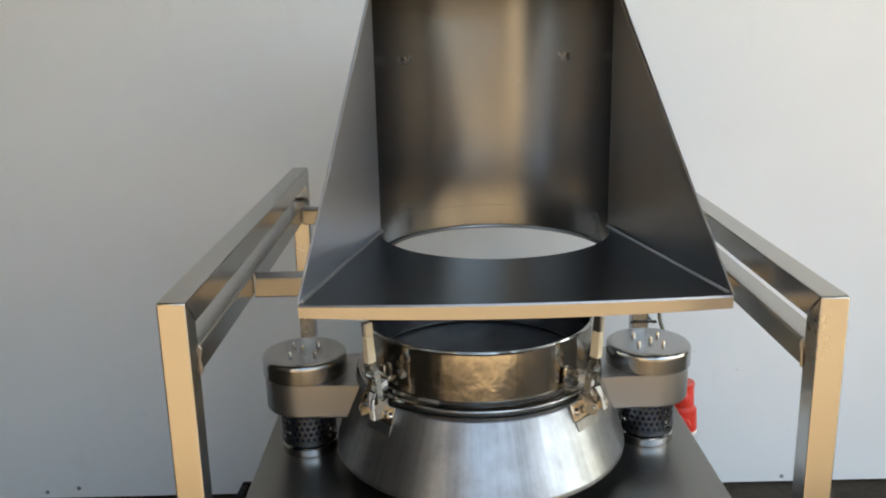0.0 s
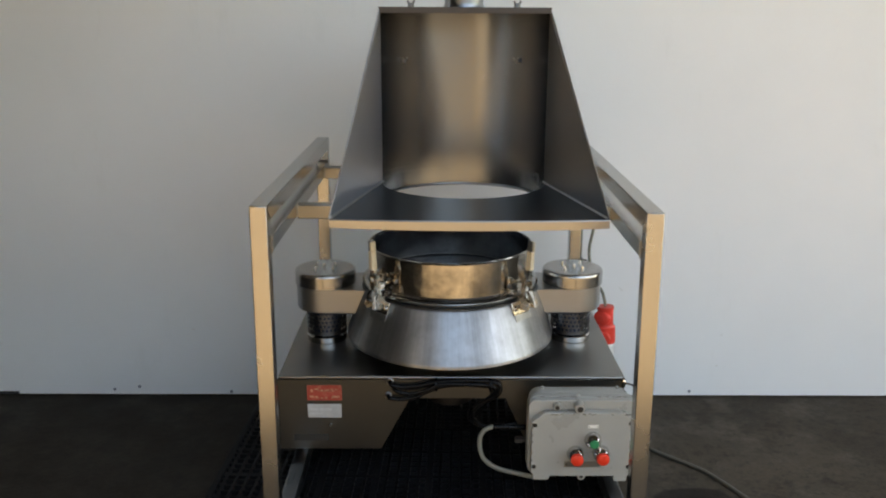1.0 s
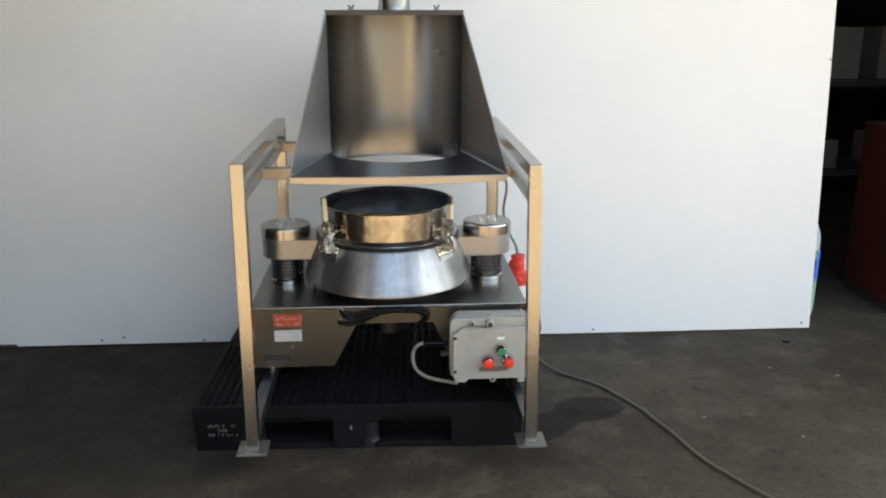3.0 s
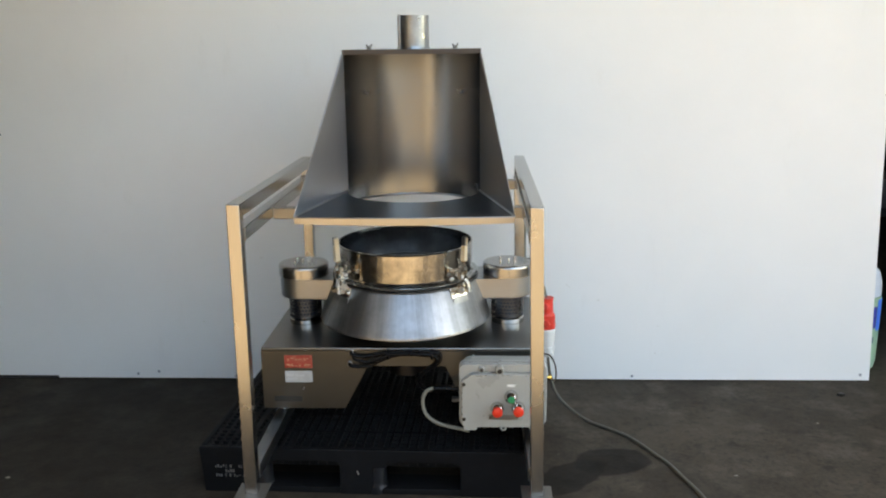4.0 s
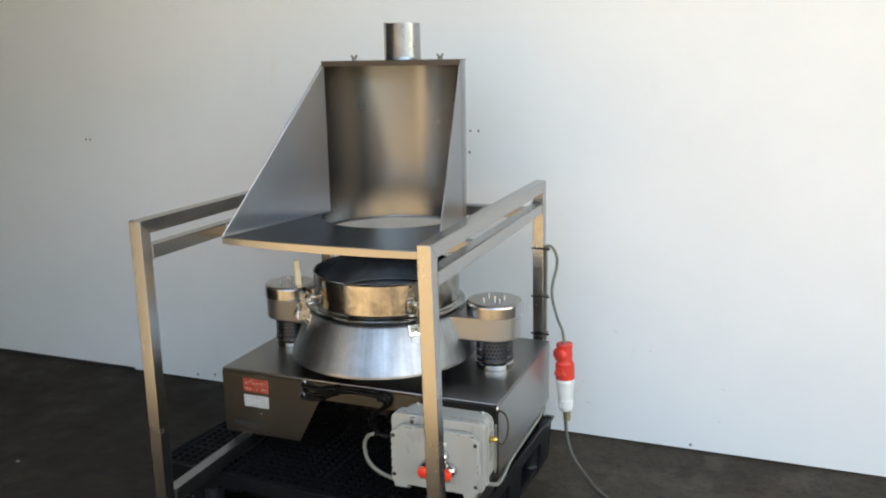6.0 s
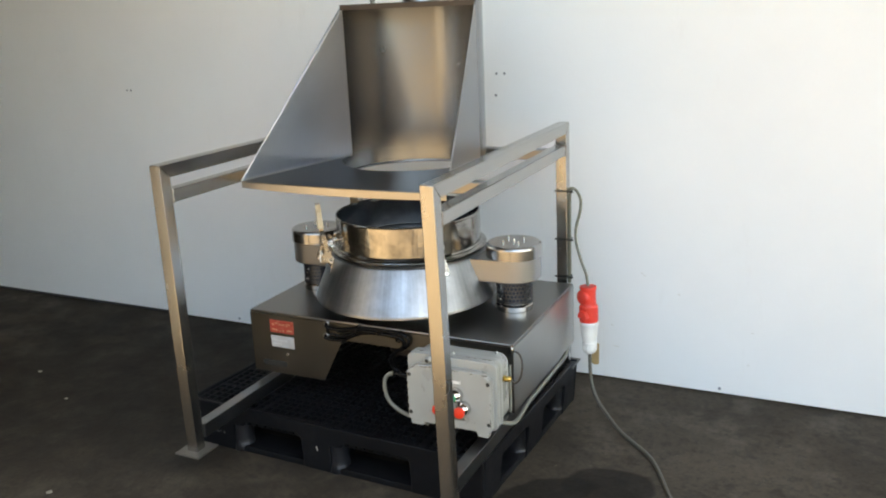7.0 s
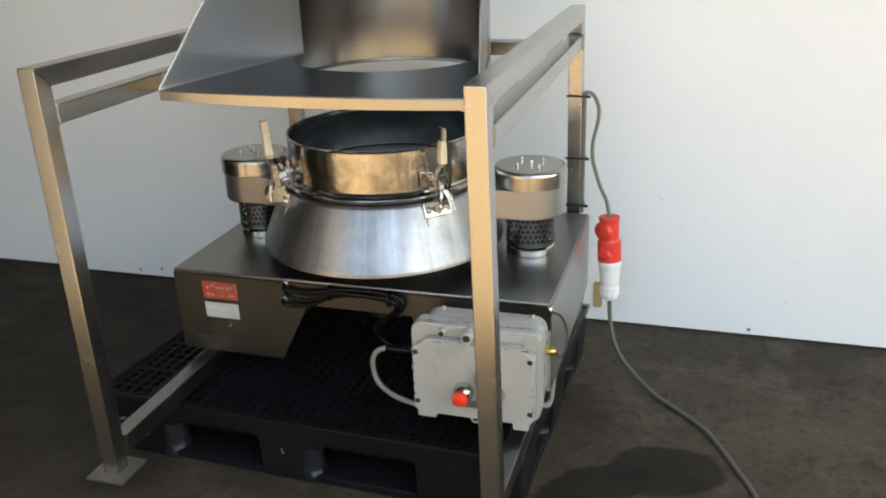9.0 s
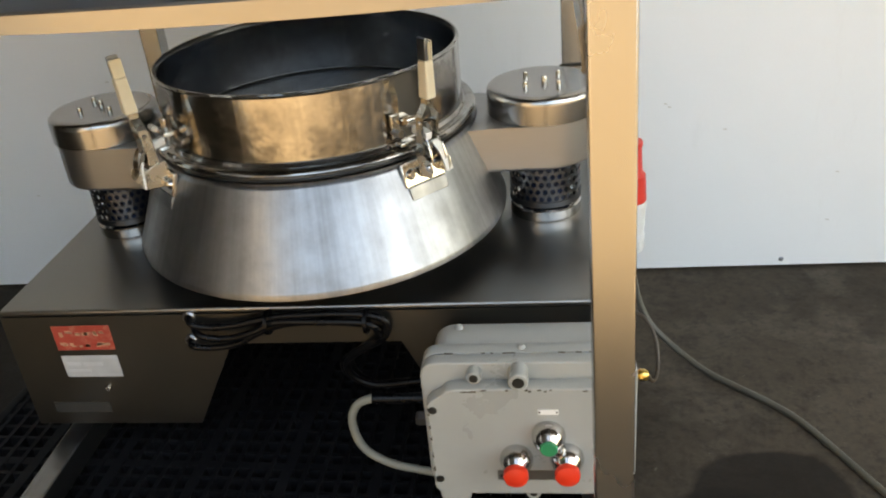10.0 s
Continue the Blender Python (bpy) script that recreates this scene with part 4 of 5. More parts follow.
    for x0, x1, top in ((0.0042, 0.0070, 0.087), (0.0002, 0.0030, 0.085)):
        leaf = box(x0, x1, -0.0092, 0.0092, 0.0585, top, 0.0008)
        part("grip_leaf", move(leaf, lean), M_IVORY, handle)
    part("lever_tip", move(box(-0.0068, -0.0012, -0.0088, 0.0088, 0.0585, 0.091, 0.001), lean), M_DARKSTEEL, handle, "dark bare lever end")
    # catch on the ring
    catch = part("catch_plate", box(-0.034, -0.018, 0.0195, 0.0255, 0.038, 0.078, 0.002), M_PLATED, c)
    part("catch_hook", box(-0.016, 0.012, 0.006, 0.0255, 0.056, 0.064, 0.002), M_PLATED, c)
    part("catch_stud", sweep([(-0.022, 0.000, 0.070), (-0.006, 0.000, 0.070)], 0.0055, 10, smooth=False), M_CHROME, catch)
    part("catch_stud", sweep([(-0.029, 0.024, 0.050), (-0.029, 0.004, 0.050)], 0.0060, 10, smooth=False), M_DARKSTEEL, catch)
    part("catch_foot", box(-0.034, -0.006, 0.000, 0.018, 0.0305, 0.036, 0.0015), M_CHROME, c)
    return c


# ---- control box ----
def build_control_box():
    c = thing("control_box", "light grey cast control box with push buttons before the base", "control box", at=(0.36, 0.34, 0.28))
    yf = 0.262
    part("body", prism(rounded(0.222, 0.512, 0.292, 0.504, 0.03), "y", 0.3355, 0.400, 0.008), M_GREY_BOX, c)
    part("back_flange", prism(rounded(0.212, 0.516, 0.285, 0.511, 0.022), "y", 0.312, 0.3345, 0.002), M_GREY_BOX, c)
    part("lid_flange", prism(rounded(0.212, 0.516, 0.285, 0.511, 0.022), "y", 0.287, 0.3105, 0.003), M_GREY_BOX, c)
    lid = [(0.220, 0.300), (0.227, 0.292), (0.228, 0.276), (0.272, 0.276), (0.275, 0.288), (0.455, 0.288), (0.457, 0.272), (0.493, 0.272), (0.495, 0.290), (0.505, 0.300),
           (0.505, 0.462), (0.490, 0.470), (0.480, 0.481), (0.470, 0.484), (0.262, 0.484), (0.250, 0.481), (0.243, 0.473), (0.228, 0.464), (0.220, 0.455)]
    front = part("lid", prism(lid, "y", yf, 0.2865, 0.003), M_GREY_BOX, c, "stepped cast lid")
    for x, z in ((0.229, 0.447), (0.229, 0.318), (0.496, 0.452), (0.496, 0.318)):
        b = lathe([(0, 0.002), (0.0055, 0.002), (0.0065, 0.0005), (0.0065, 0), (0, 0)], 12)
        part("bolt_hole", move(b, Matrix.Translation((x, yf, z)) @ Matrix.Rotation(radians(90), 4, "X")), M_BLACK, front, "dark countersunk bolt")
    for x, k, d in ((0.290, 0.85, 0.017), (0.352, 1.15, 0.028)):
        b = lathe([(0, -0.004), (0.0128 * k, -0.004), (0.0125 * k, d - 0.002), (0.0110 * k, d), (0, d)], 18)
        lug = part("bolt_boss", move(b, Matrix.Translation((x, 0.287, 0.4965)) @ Matrix.Rotation(radians(90), 4, "X")), M_GREY_BOX, c)
        b = lathe([(0, 0.001), (0.0074 * k, 0.001), (0.0074 * k, 0), (0, 0)], 12)
        part("bolt_hole", move(b, Matrix.Translation((x, 0.287 - d - 0.0002, 0.4965)) @ Matrix.Rotation(radians(90), 4, "X")), M_BLACK, lug)
    b = lathe([(0, 0.0), (0.011, 0.0), (0.011, 0.018), (0, 0.018)], 14)
    lug = part("bolt_boss", move(b, Matrix.Translation((0.366, 0.287, 0.283)) @ Matrix.Rotation(radians(90), 4, "X")), M_GREY_BOX, c)
    b = lathe([(0, 0.001), (0.0055, 0.001), (0.0055, 0), (0, 0)], 12)
    part("bolt_hole", move(b, Matrix.Translation((0.366, 0.2688, 0.283)) @ Matrix.Rotation(radians(90), 4, "X")), M_BLACK, lug)
    for x, y, z in ((0.262, 0.385, 0.5035), (0.356, 0.323, 0.5105), (0.478, 0.385, 0.5035)):
        part("rivet_head", lathe([(0, 0.006), (0.004, 0.0055), (0.0068, 0.002), (0.0072, -0.003), (0, -0.003)], 12, (x, y)), M_GREY_BOX, c).location.z += z
    random.seed(21)
    for k in range(26):   # dark chips along the lid's edges
        if k < 15:
            x, z = random.uniform(0.245, 0.49), 0.4815 if k % 2 else 0.4795
        else:
            x, z = (0.2225 if k % 2 else 0.5025), random.uniform(0.31, 0.45)
        w, h = random.uniform(0.002, 0.0065), random.uniform(0.0008, 0.0022)
        if k >= 15:
            w, h = h, w
        part("chip", prism([(x - w, z), (x - w * 0.3, z - h), (x + w, z - h * 0.5), (x + w * 0.5, z + h)], "y", yf - 0.0003, yf + 0.0005), M_RUST, front, smooth=0)
    for k in range(14):   # and along the joint of the two flanges
        x, w = random.uniform(0.235, 0.495), random.uniform(0.003, 0.014)
        part("chip", box(x - w / 2, x + w / 2, 0.3082, 0.3108, 0.5098, 0.5113), M_RUST, c, smooth=0)
    # push buttons
    for x, z, m, lab in ((0.344, 0.362, M_BUTTON, "orange-red button cap"), (0.416, 0.364, M_BUTTON, "orange-red button cap"), (0.391, 0.405, M_GREEN, "green button cap")):
        rot = Matrix.Translation((x, yf, z)) @ Matrix.Rotation(radians(90), 4, "X")
        col = lathe([(0, 0), (0.0228, 0), (0.0240, 0.003), (0.0240, 0.007), (0.0234, 0.0115), (0.0222, 0.0150), (0.0218, 0.0165), (0.0205, 0.0195), (0.0178, 0.0240), (0.0145, 0.0280), (0.0125, 0.031), (0, 0.031)], 28)
        btn = part("push_button", move(col, rot), M_CHROME, c, "chrome push-button collar")
        if m is M_GREEN:
            cap = lathe([(0, 0.0312), (0.0125, 0.0312), (0.0125, 0.034), (0.011, 0.0355), (0, 0.0358)], 20)
        else:
            cap = lathe([(0, 0.0312), (0.013, 0.0312), (0.0175, 0.035), (0.0180, 0.041), (0.0168, 0.045), (0.010, 0.048), (0, 0.0485)], 24)
        part("button_cap", move(cap, rot), m, btn, lab)
    for x in (0.3795, 0.4035):
        part("screw", move(disc_screw(0.0016, 0.001), Matrix.Translation((x, yf - 0.0018, 0.444)) @ Matrix.Rotation(radians(90), 4, "X")), M_BLACK, front)
    part("name_tag", box(0.377, 0.406, yf - 0.0018, yf - 0.0002, 0.4395, 0.4485, 0.0005), M_WHITE_PL, front, "small white engraved tag")
    part("type_plate", box(0.315, 0.418, yf - 0.0015, yf - 0.0002, 0.318, 0.336, 0.0004), M_FOOT, front, "thin metal type plate")
    for x in (0.321, 0.412):
        part("screw", move(disc_screw(0.003, 0.002), Matrix.Translation((x, yf - 0.0015, 0.327)) @ Matrix.Rotation(radians(90), 4, "X")), M_PLATED, front)
    # glands
    g = lathe([(0, 0), (0.0105, 0), (0.0105, 0.008), (0.0070, 0.009), (0.0070, 0.012), (0.0095, 0.013), (0.0095, 0.022), (0.006, 0.026), (0, 0.026)], 8)
    part("gland", move(g, Matrix.Translation((0.512, 0.350, 0.439)) @ Matrix.Rotation(radians(90), 4, "Y")), M_BRASS, c, "small brass gland")
    g = lathe([(0, 0), (0.0090, 0), (0.0090, 0.018), (0.0120, 0.019), (0.0120, 0.034), (0.0095, 0.038), (0, 0.038)], 6)
    part("gland", move(g, Matrix.Translation((0.2215, 0.362, 0.350)) @ Matrix.Rotation(radians(-90), 4, "Y")), M_RAIL_LOW, c, "dull steel cable gland")
    part("mount_strip", box(0.5085, 0.5155, 0.4005, 0.412, 0.30, 0.46, 0.001), M_CABLE_LT, c)
    for z in (0.33, 0.45):
        part("bracket", box(0.26, 0.48, 0.4005, 0.4375, z - 0.012, z + 0.012), M_TUBE_Y, c)
    return c


# ---- pallet ----
def build_pallet():
    p = thing("pallet", "black plastic export pallet with open grid deck, dusty and scuffed", "pallet")
    W, D, H = 1.20, 0.915, 0.175
    RIM = H - 0.047
    x0, y0 = -W / 2, -D / 2
    wide_open = ((x0 + 0.255, x0 + 0.505), (x0 + 0.672, x0 + 0.935))
    side_open = ((y0 + 0.150, y0 + 0.385), (y0 + 0.530, y0 + 0.765))
    # rims: a band whose lower edge arches down into the blocks beside each opening
    for sy in (-1, 1):
        edge = [(x0, H), (x0, 0.0)]
        for a, b in wide_open:
            edge += [(a - 0.046, 0.0), (a - 0.046, RIM - 0.024), (a, RIM - 0.02)] + [(a + 0.022 - 0.022 * math.cos(radians(t)), RIM - 0.02 + 0.02 * math.sin(radians(t))) for t in (30, 60, 90)]
            edge += [(b - 0.022 + 0.022 * math.cos(radians(t)), RIM - 0.02 + 0.02 * math.sin(radians(t))) for t in (90, 60, 30)] + [(b, RIM - 0.02), (b, 0.0)]
        edge += [(-x0, 0.0), (-x0, H)]
        ya, yb = sorted((sy * D / 2, sy * (D / 2 - 0.02)))
        rim = prism(edge, "y", ya, yb, 0.004)
        for v in rim.verts:   # the sides lean in towards the floor
            k = max(0.0, 1 - v.co.z / (RIM - 0.02))
            v.co.y -= sy * 0.010 * k
            v.co.x -= 0.010 * k * (v.co.x > -x0 - 0.01) - 0.010 * k * (v.co.x < x0 + 0.01)
        part("moulded_face", rim, M_PALLET, p)
    for sx in (-1, 1):
        edge = [(y0 + 0.02, H), (y0 + 0.02, 0.001)]
        for a, b in side_open:
            edge += [(a, 0.001), (a, RIM - 0.02)] + [(a + 0.022 - 0.022 * math.cos(radians(t)), RIM - 0.02 + 0.02 * math.sin(radians(t))) for t in (30, 60, 90)]
            edge += [(b - 0.022 + 0.022 * math.cos(radians(t)), RIM - 0.02 + 0.02 * math.sin(radians(t))) for t in (90, 60, 30)] + [(b, RIM - 0.02), (b, 0.001)]
        edge += [(-y0 - 0.02, 0.001), (-y0 - 0.02, H)]
        xa, xb = sorted((sx * W / 2, sx * (W / 2 - 0.02)))
        rim = prism(edge, "x", xa, xb, 0.004)
        for v in rim.verts:
            v.co.x -= sx * 0.010 * max(0.0, 1 - v.co.z / (RIM - 0.02))
        part("moulded_face", rim, M_PALLET_WORN if sx > 0 else M_PALLET, p, "scuffed bluish face" if sx > 0 else "")
    nx, ny = 37, 28
    for i in range(1, nx):
        x = x0 + W * i / nx
        wide = 0.004 if i % 5 else 0.010
        part("slat", box(x - wide, x + wide, y0 + 0.02, -y0 - 0.02, RIM - 0.022, H - 0.0015, 0.0), M_PALLET, p, smooth=0)
    for j in range(1, ny):
        y = y0 + D * j / ny
        wide = 0.0035 if j % 5 else 0.009
        part("slat", box(x0 + 0.02, -x0 - 0.02, y - wide, y + wide, RIM - 0.026, H - 0.004, 0.0), M_PALLET, p, smooth=0)
    top = RIM - 0.0265
    for xa, xb in ((x0 + 0.0215, x0 + 0.2085), (x0 + 0.507, x0 + 0.6245), (x0 + 0.937, -x0 - 0.0215)):
        for ya, yb in ((y0 + 0.0215, y0 + 0.148), (-0.0705, 0.0705), (-y0 - 0.148, -y0 - 0.0215)):
            b = box(xa, xb, ya, yb, 0.0, top, 0.006)
            for v in b.verts:
                k = 1 - v.co.z / top
                v.co.x = (xa + xb) / 2 + (v.co.x - (xa + xb) / 2) * (1 - 0.03 * k)
                if ya < -0.1:
                    v.co.y += 0.010 * k
                elif yb > 0.1:
                    v.co.y -= 0.010 * k
            part("block", b, M_PALLET, p)
        part("skid", box(xa + 0.012, xb - 0.012, y0 + 0.06, -y0 - 0.06, 0.0, 0.018, 0.004), M_PALLET, p)
    for ya, yb in ((y0 + 0.012, y0 + 0.13), (-y0 - 0.13, -y0 - 0.012)):
        part("skid", box(x0 + 0.014, -x0 - 0.014, ya, yb, 0.001, 0.024, 0.004), M_PALLET, p)
    for xa, xb in ((x0 + 0.012, x0 + 0.12), (-x0 - 0.12, -x0 - 0.012)):
        part("skid", box(xa, xb, y0 + 0.012, -y0 - 0.012, 0.0015, 0.026, 0.004), M_PALLET_WORN if xa > 0 else M_PALLET, p)
    # round columns set back at the near side of each opening, their feet rubbed bright
    post = lathe([(0, 0.002), (0.038, 0.002), (0.038, 0.030), (0.036, 0.042), (0.036, RIM - 0.021), (0, RIM - 0.021)], 28)
    for a, b in wide_open:
        q = part("column", move(post.copy(), Matrix.Translation((a - 0.038, y0 + 0.043, 0))), M_PALLET_COLUMN, p, "smooth round column beside a fork opening")
        part("worn_foot", lathe([(0.0382, 0.020), (0.0388, 0.026), (0.0375, 0.035)], 10, (a - 0.038, y0 + 0.043), -70, -25), M_PALLET_RUBBED, q, "rubbed pale patch")
    for a, b in side_open:
        q = part("column", move(post.copy(), Matrix.Translation((-x0 - 0.048, b + 0.006, 0))), M_PALLET_WORN, p)
        part("worn_foot", lathe([(0.0382, 0.020), (0.0388, 0.026), (0.0375, 0.035)], 10, (-x0 - 0.048, b + 0.006), -75, -20), M_PALLET_RUBBED, q, "rubbed pale patch")
    post.free()
    # three short rows of white stencil, too worn to read
    random.seed(3)
    b = bmesh.new()
    for z, xa, xb in ((0.098, -0.545, -0.442), (0.080, -0.51, -0.478), (0.062, -0.545, -0.442)):
        x = xa
        while x < xb:
            wd = random.uniform(0.005, 0.0075)
            yy = y0 + 0.010 * (1 - z / (RIM - 0.02))
            for piece in range(3):
                if random.random() < 0.75:
                    add_box(b, x + random.uniform(0, 0.002), x + wd, yy - 0.0014, yy + 0.002, z + 0.0036 * piece, z + 0.0036 * piece + random.uniform(0.0016, 0.0032))
            x += wd + random.choice((0.0025, 0.0025, 0.010))
    part("stencil", b, M_STENCIL, p, "faded white stencilled rows")
    b = bmesh.new()
    add_box(b, -0.031, -0.028, y0 + 0.0005, y0 + 0.007, 0.088, 0.096)
    add_box(b, -0.029, -0.026, y0 + 0.0012, y0 + 0.007, 0.080, 0.085)
    part("scuff", b, M_LABEL_WHITE, p)
    p.matrix_world = Matrix.Translation((-0.108, 0.717, SLOPE * (WALL_Y - 0.717))) @ Matrix.Rotation(-SLOPE, 4, "X") @ Matrix.Rotation(radians(-1.6), 4, "Z")
    return p


# ---- cables, plug, small things ----
def build_cables():
    run = [(0.606, 1.026, 0.118), (0.630, 1.014, 0.072), (0.668, 0.992, 0.036), (0.712, 0.953, 0.012), (0.750, 0.915, 0.001), (0.797, 0.868, 0.0), (0.852, 0.812, 0.0), (0.893, 0.760, 0.0), (0.930, 0.688, 0.0), (0.972, 0.592, 0.0),
           (1.006, 0.510, 0.0), (1.030, 0.415, 0.0), (1.062, 0.290, 0.0), (1.088, 0.150, 0.0), (1.13, 0.02, 0.0), (1.27, -0.25, 0.0), (1.6, -0.75, 0.0), (2.4, -0.95, 0.0), (4.2, -1.02, 0.0)]
    hang = [(0.584, 1.056, 0.284), (0.586, 1.052, 0.240), (0.593, 1.038, 0.185)]
    c = finish("power_cable", sweep(hang + [(x, y, z + 0.0067 + ground_z(y)) for x, y, z in run], 0.0067, 12, 10), M_CABLE)
    tagged(c, "grey rubber power cable snaking over the concrete floor", "cable")
    u = finish("supply_cable", sweep([(0.482, 1.135, 0.50), (0.482, 1.135, 0.62), (0.482, 1.135, 0.74), (0.482, 1.135, 0.84), (0.484, 1.133, 0.864), (0.470, 1.130, 0.858), (0.488, 1.125, 0.874), (0.506, 1.135, 0.866), (0.523, 1.135, 0.832), (0.524, 1.128, 0.790), (0.512, 1.118, 0.728), (0.513, 1.110, 0.682), (0.524, 1.100, 0.645), (0.543, 1.090, 0.595), (0.562, 1.078, 0.562), (0.573, 1.068, 0.516)], 0.0056, 10), M_CABLE_MID)
    tagged(u, "grey-green cable tied to the rear post and looping down", "cable")
    for z in (0.865, 0.678, 0.530):
        b = bmesh.new()
        add_box(b, 0.431, 0.490, 1.1065, 1.1085, z - 0.003, z + 0.003)
        add_box(b, 0.4885, 0.4905, 1.1065, 1.145, z - 0.003, z + 0.003)
        add_box(b, 0.490, 0.503, 1.104, 1.111, z - 0.004, z + 0.004, 0.001)
        tagged(finish("cable_tie", b, M_BLACK), "black plastic cable tie round the rear post", "cable tie", "cable ties")
    # plug and coupler, hanging
    p = thing("plug_connector", "red and white industrial plug and coupler hanging by its cable", "plug", at=(0.588, 1.0, 0.27))
    ax = (0.588, 1.0)
    body = part("coupler", lathe([(0, 0.541), (0.029, 0.541), (0.030, 0.538), (0.030, 0.530), (0.0275, 0.526), (0.0275, 0.470), (0.030, 0.466), (0.0305, 0.463), (0.0335, 0.462), (0.0340, 0.455), (0.0340, 0.402), (0.0325, 0.399), (0, 0.399)], 28, ax), M_RED, p, "red coupler")
    lidd = lathe([(0, -0.016), (0.029, -0.016), (0.030, -0.012), (0.030, 0.0), (0.026, 0.006), (0.012, 0.011), (0, 0.0115)], 28)
    part("hinged_lid", move(lidd, Matrix.Translation((ax[0] - 0.017, ax[1] - 0.017, 0.498)) @ Matrix.Rotation(radians(-38), 4, "Z") @ Matrix.Rotation(radians(90), 4, "X")), M_RED, body)
    latch = prism([(-0.020, 0.432), (-0.012, 0.450), (0.010, 0.446), (0.020, 0.424), (0.016, 0.420), (-0.018, 0.424)], "y", -0.048, -0.028, 0.003)
    part("latch", move(latch, Matrix.Translation((ax[0], ax[1], 0)) @ Matrix.Rotation(radians(-14), 4, "Z")), M_RED, body)
    part("print", move(box(-0.014, 0.010, -0.0352, -0.0335, 0.4175, 0.4225), Matrix.Translation((ax[0], ax[1], 0)) @ Matrix.Rotation(radians(-14), 4, "Z")), M_BLACK, body)
    plug = part("plug_body", lathe([(0, 0.3985), (0.0330, 0.3985), (0.0345, 0.395), (0.0340, 0.386), (0.0325, 0.383), (0.0315, 0.374), (0.0300, 0.368), (0.0290, 0.345), (0.0260, 0.325), (0.0255, 0.316), (0.0272, 0.314), (0.0275, 0.307), (0.0262, 0.304),
                                    (0.0262, 0.285), (0.022, 0.273), (0.013, 0.267), (0, 0.2665)], 28, ax), M_WHITE_PL, p, "white plug body")
    for a in range(0, 360, 30):
        part("grip_rib", move(box(-0.0018, 0.0018, -0.0277, -0.0255, 0.282, 0.303, 0.0008), Matrix.Translation((ax[0], ax[1], 0)) @ Matrix.Rotation(radians(a), 4, "Z")), M_WHITE_PL, plug)
    # it hangs a little askew
    low, high = Vector((0.585, 1.055, 0.2635)), Vector((0.573, 1.068, 0.5285))
    turn = Vector((0, 0, 1)).rotation_difference(high - low).to_matrix().to_4x4()
    p.matrix_basis = Matrix.Translation(low) @ turn @ Matrix.Diagonal((1.05, 1.05, 0.97, 1)) @ Matrix.Translation((-0.588, -1.0, -0.2665)) @ p.matrix_basis
    # black hose bundle along the front edge of the base
    hoses = thing("cable_bundle", "black rubber motor cables tied along the front edge of the base", "cable", at=(-0.05, 0.42, 0.48))
    y = 0.424
    runs = ([(-0.184, 0.440, 0.4995), (-0.178, y, 0.494), (-0.150, y, 0.487), (-0.105, y, 0.490), (-0.046, y, 0.503), (0.010, y, 0.507), (0.070, y, 0.508), (0.122, y, 0.503), (0.143, y, 0.489), (0.135, y, 0.462), (0.090, y + 0.01, 0.430), (0.062, y + 0.02, 0.400),
             (0.066, y + 0.03, 0.365), (0.10, y + 0.03, 0.345), (0.16, y + 0.03, 0.350), (0.27, y + 0.035, 0.36)],
            [(-0.190, 0.440, 0.4545), (-0.184, y, 0.451), (-0.150, y, 0.447), (-0.107, y, 0.455), (-0.070, y, 0.474), (-0.030, y, 0.489), (0.030, y, 0.495), (0.100, y - 0.004, 0.492), (0.128, y - 0.006, 0.483), (0.124, y, 0.458), (0.084, y + 0.012, 0.428), (0.056, y + 0.024, 0.398), (0.060, y + 0.036, 0.362), (0.10, y + 0.04, 0.340), (0.16, y + 0.04, 0.345), (0.27, y + 0.045, 0.35)],
            [(-0.180, 0.440, 0.490), (-0.165, y - 0.008, 0.478), (-0.120, y - 0.008, 0.470), (-0.070, y - 0.010, 0.484), (-0.035, y - 0.008, 0.499), (0.040, y - 0.011, 0.501), (0.105, y - 0.010, 0.497), (0.126, y - 0.010, 0.487), (0.122, y + 0.002, 0.462), (0.088, y + 0.022, 0.425), (0.066, y + 0.034, 0.395), (0.070, y + 0.044, 0.36), (0.10, y + 0.048, 0.335), (0.16, y + 0.048, 0.335), (0.27, y + 0.05, 0.34)])
    for pts in runs:
        part("hose", sweep(pts, 0.0060, 10), M_HOSE, hoses)
    for x, z in ((-0.047, 0.497), (0.112, 0.496)):
        part("clip", move(lathe([(0.0185, -0.003), (0.0205, -0.003), (0.0205, 0.003), (0.0185, 0.003), (0.0185, -0.003)], 14), Matrix.Translation((x, 0.4205, z)) @ Matrix.Rotation(radians(90), 4, "Y")), M_HOSE, hoses)
    for x, z in ((-0.184, 0.4995), (-0.190, 0.4545)):
        part("grommet", move(lathe([(0.007, 0), (0.011, 0), (0.011, 0.004), (0.009, 0.006), (0.007, 0.006), (0.007, 0)], 14), Matrix.Translation((x, TY0, z)) @ Matrix.Rotation(radians(90), 4, "X")), M_DARKSTEEL, hoses)
    lc = finish("light_cable", sweep([(0.245, 0.345, 0.236), (0.197, 0.36, 0.2395), (0.133, 0.36, 0.2575), (0.091, 0.36, 0.2925), (0.080, 0.36, 0.345), (0.092, 0.36, 0.378), (0.116, 0.36, 0.391), (0.125, 0.36, 0.391)], 0.0068, 10), M_CABLE_LT)
    tagged(finish("cable_sleeve", sweep([(0.118, 0.36, 0.391), (0.205, 0.365, 0.388), (0.2215, 0.37, 0.388)], 0.0085, 12), M_HOSE), "black sleeve on the light cable by the control box", "sleeve")
    tagged(lc, "light grey cable looping from the control box", "cable")
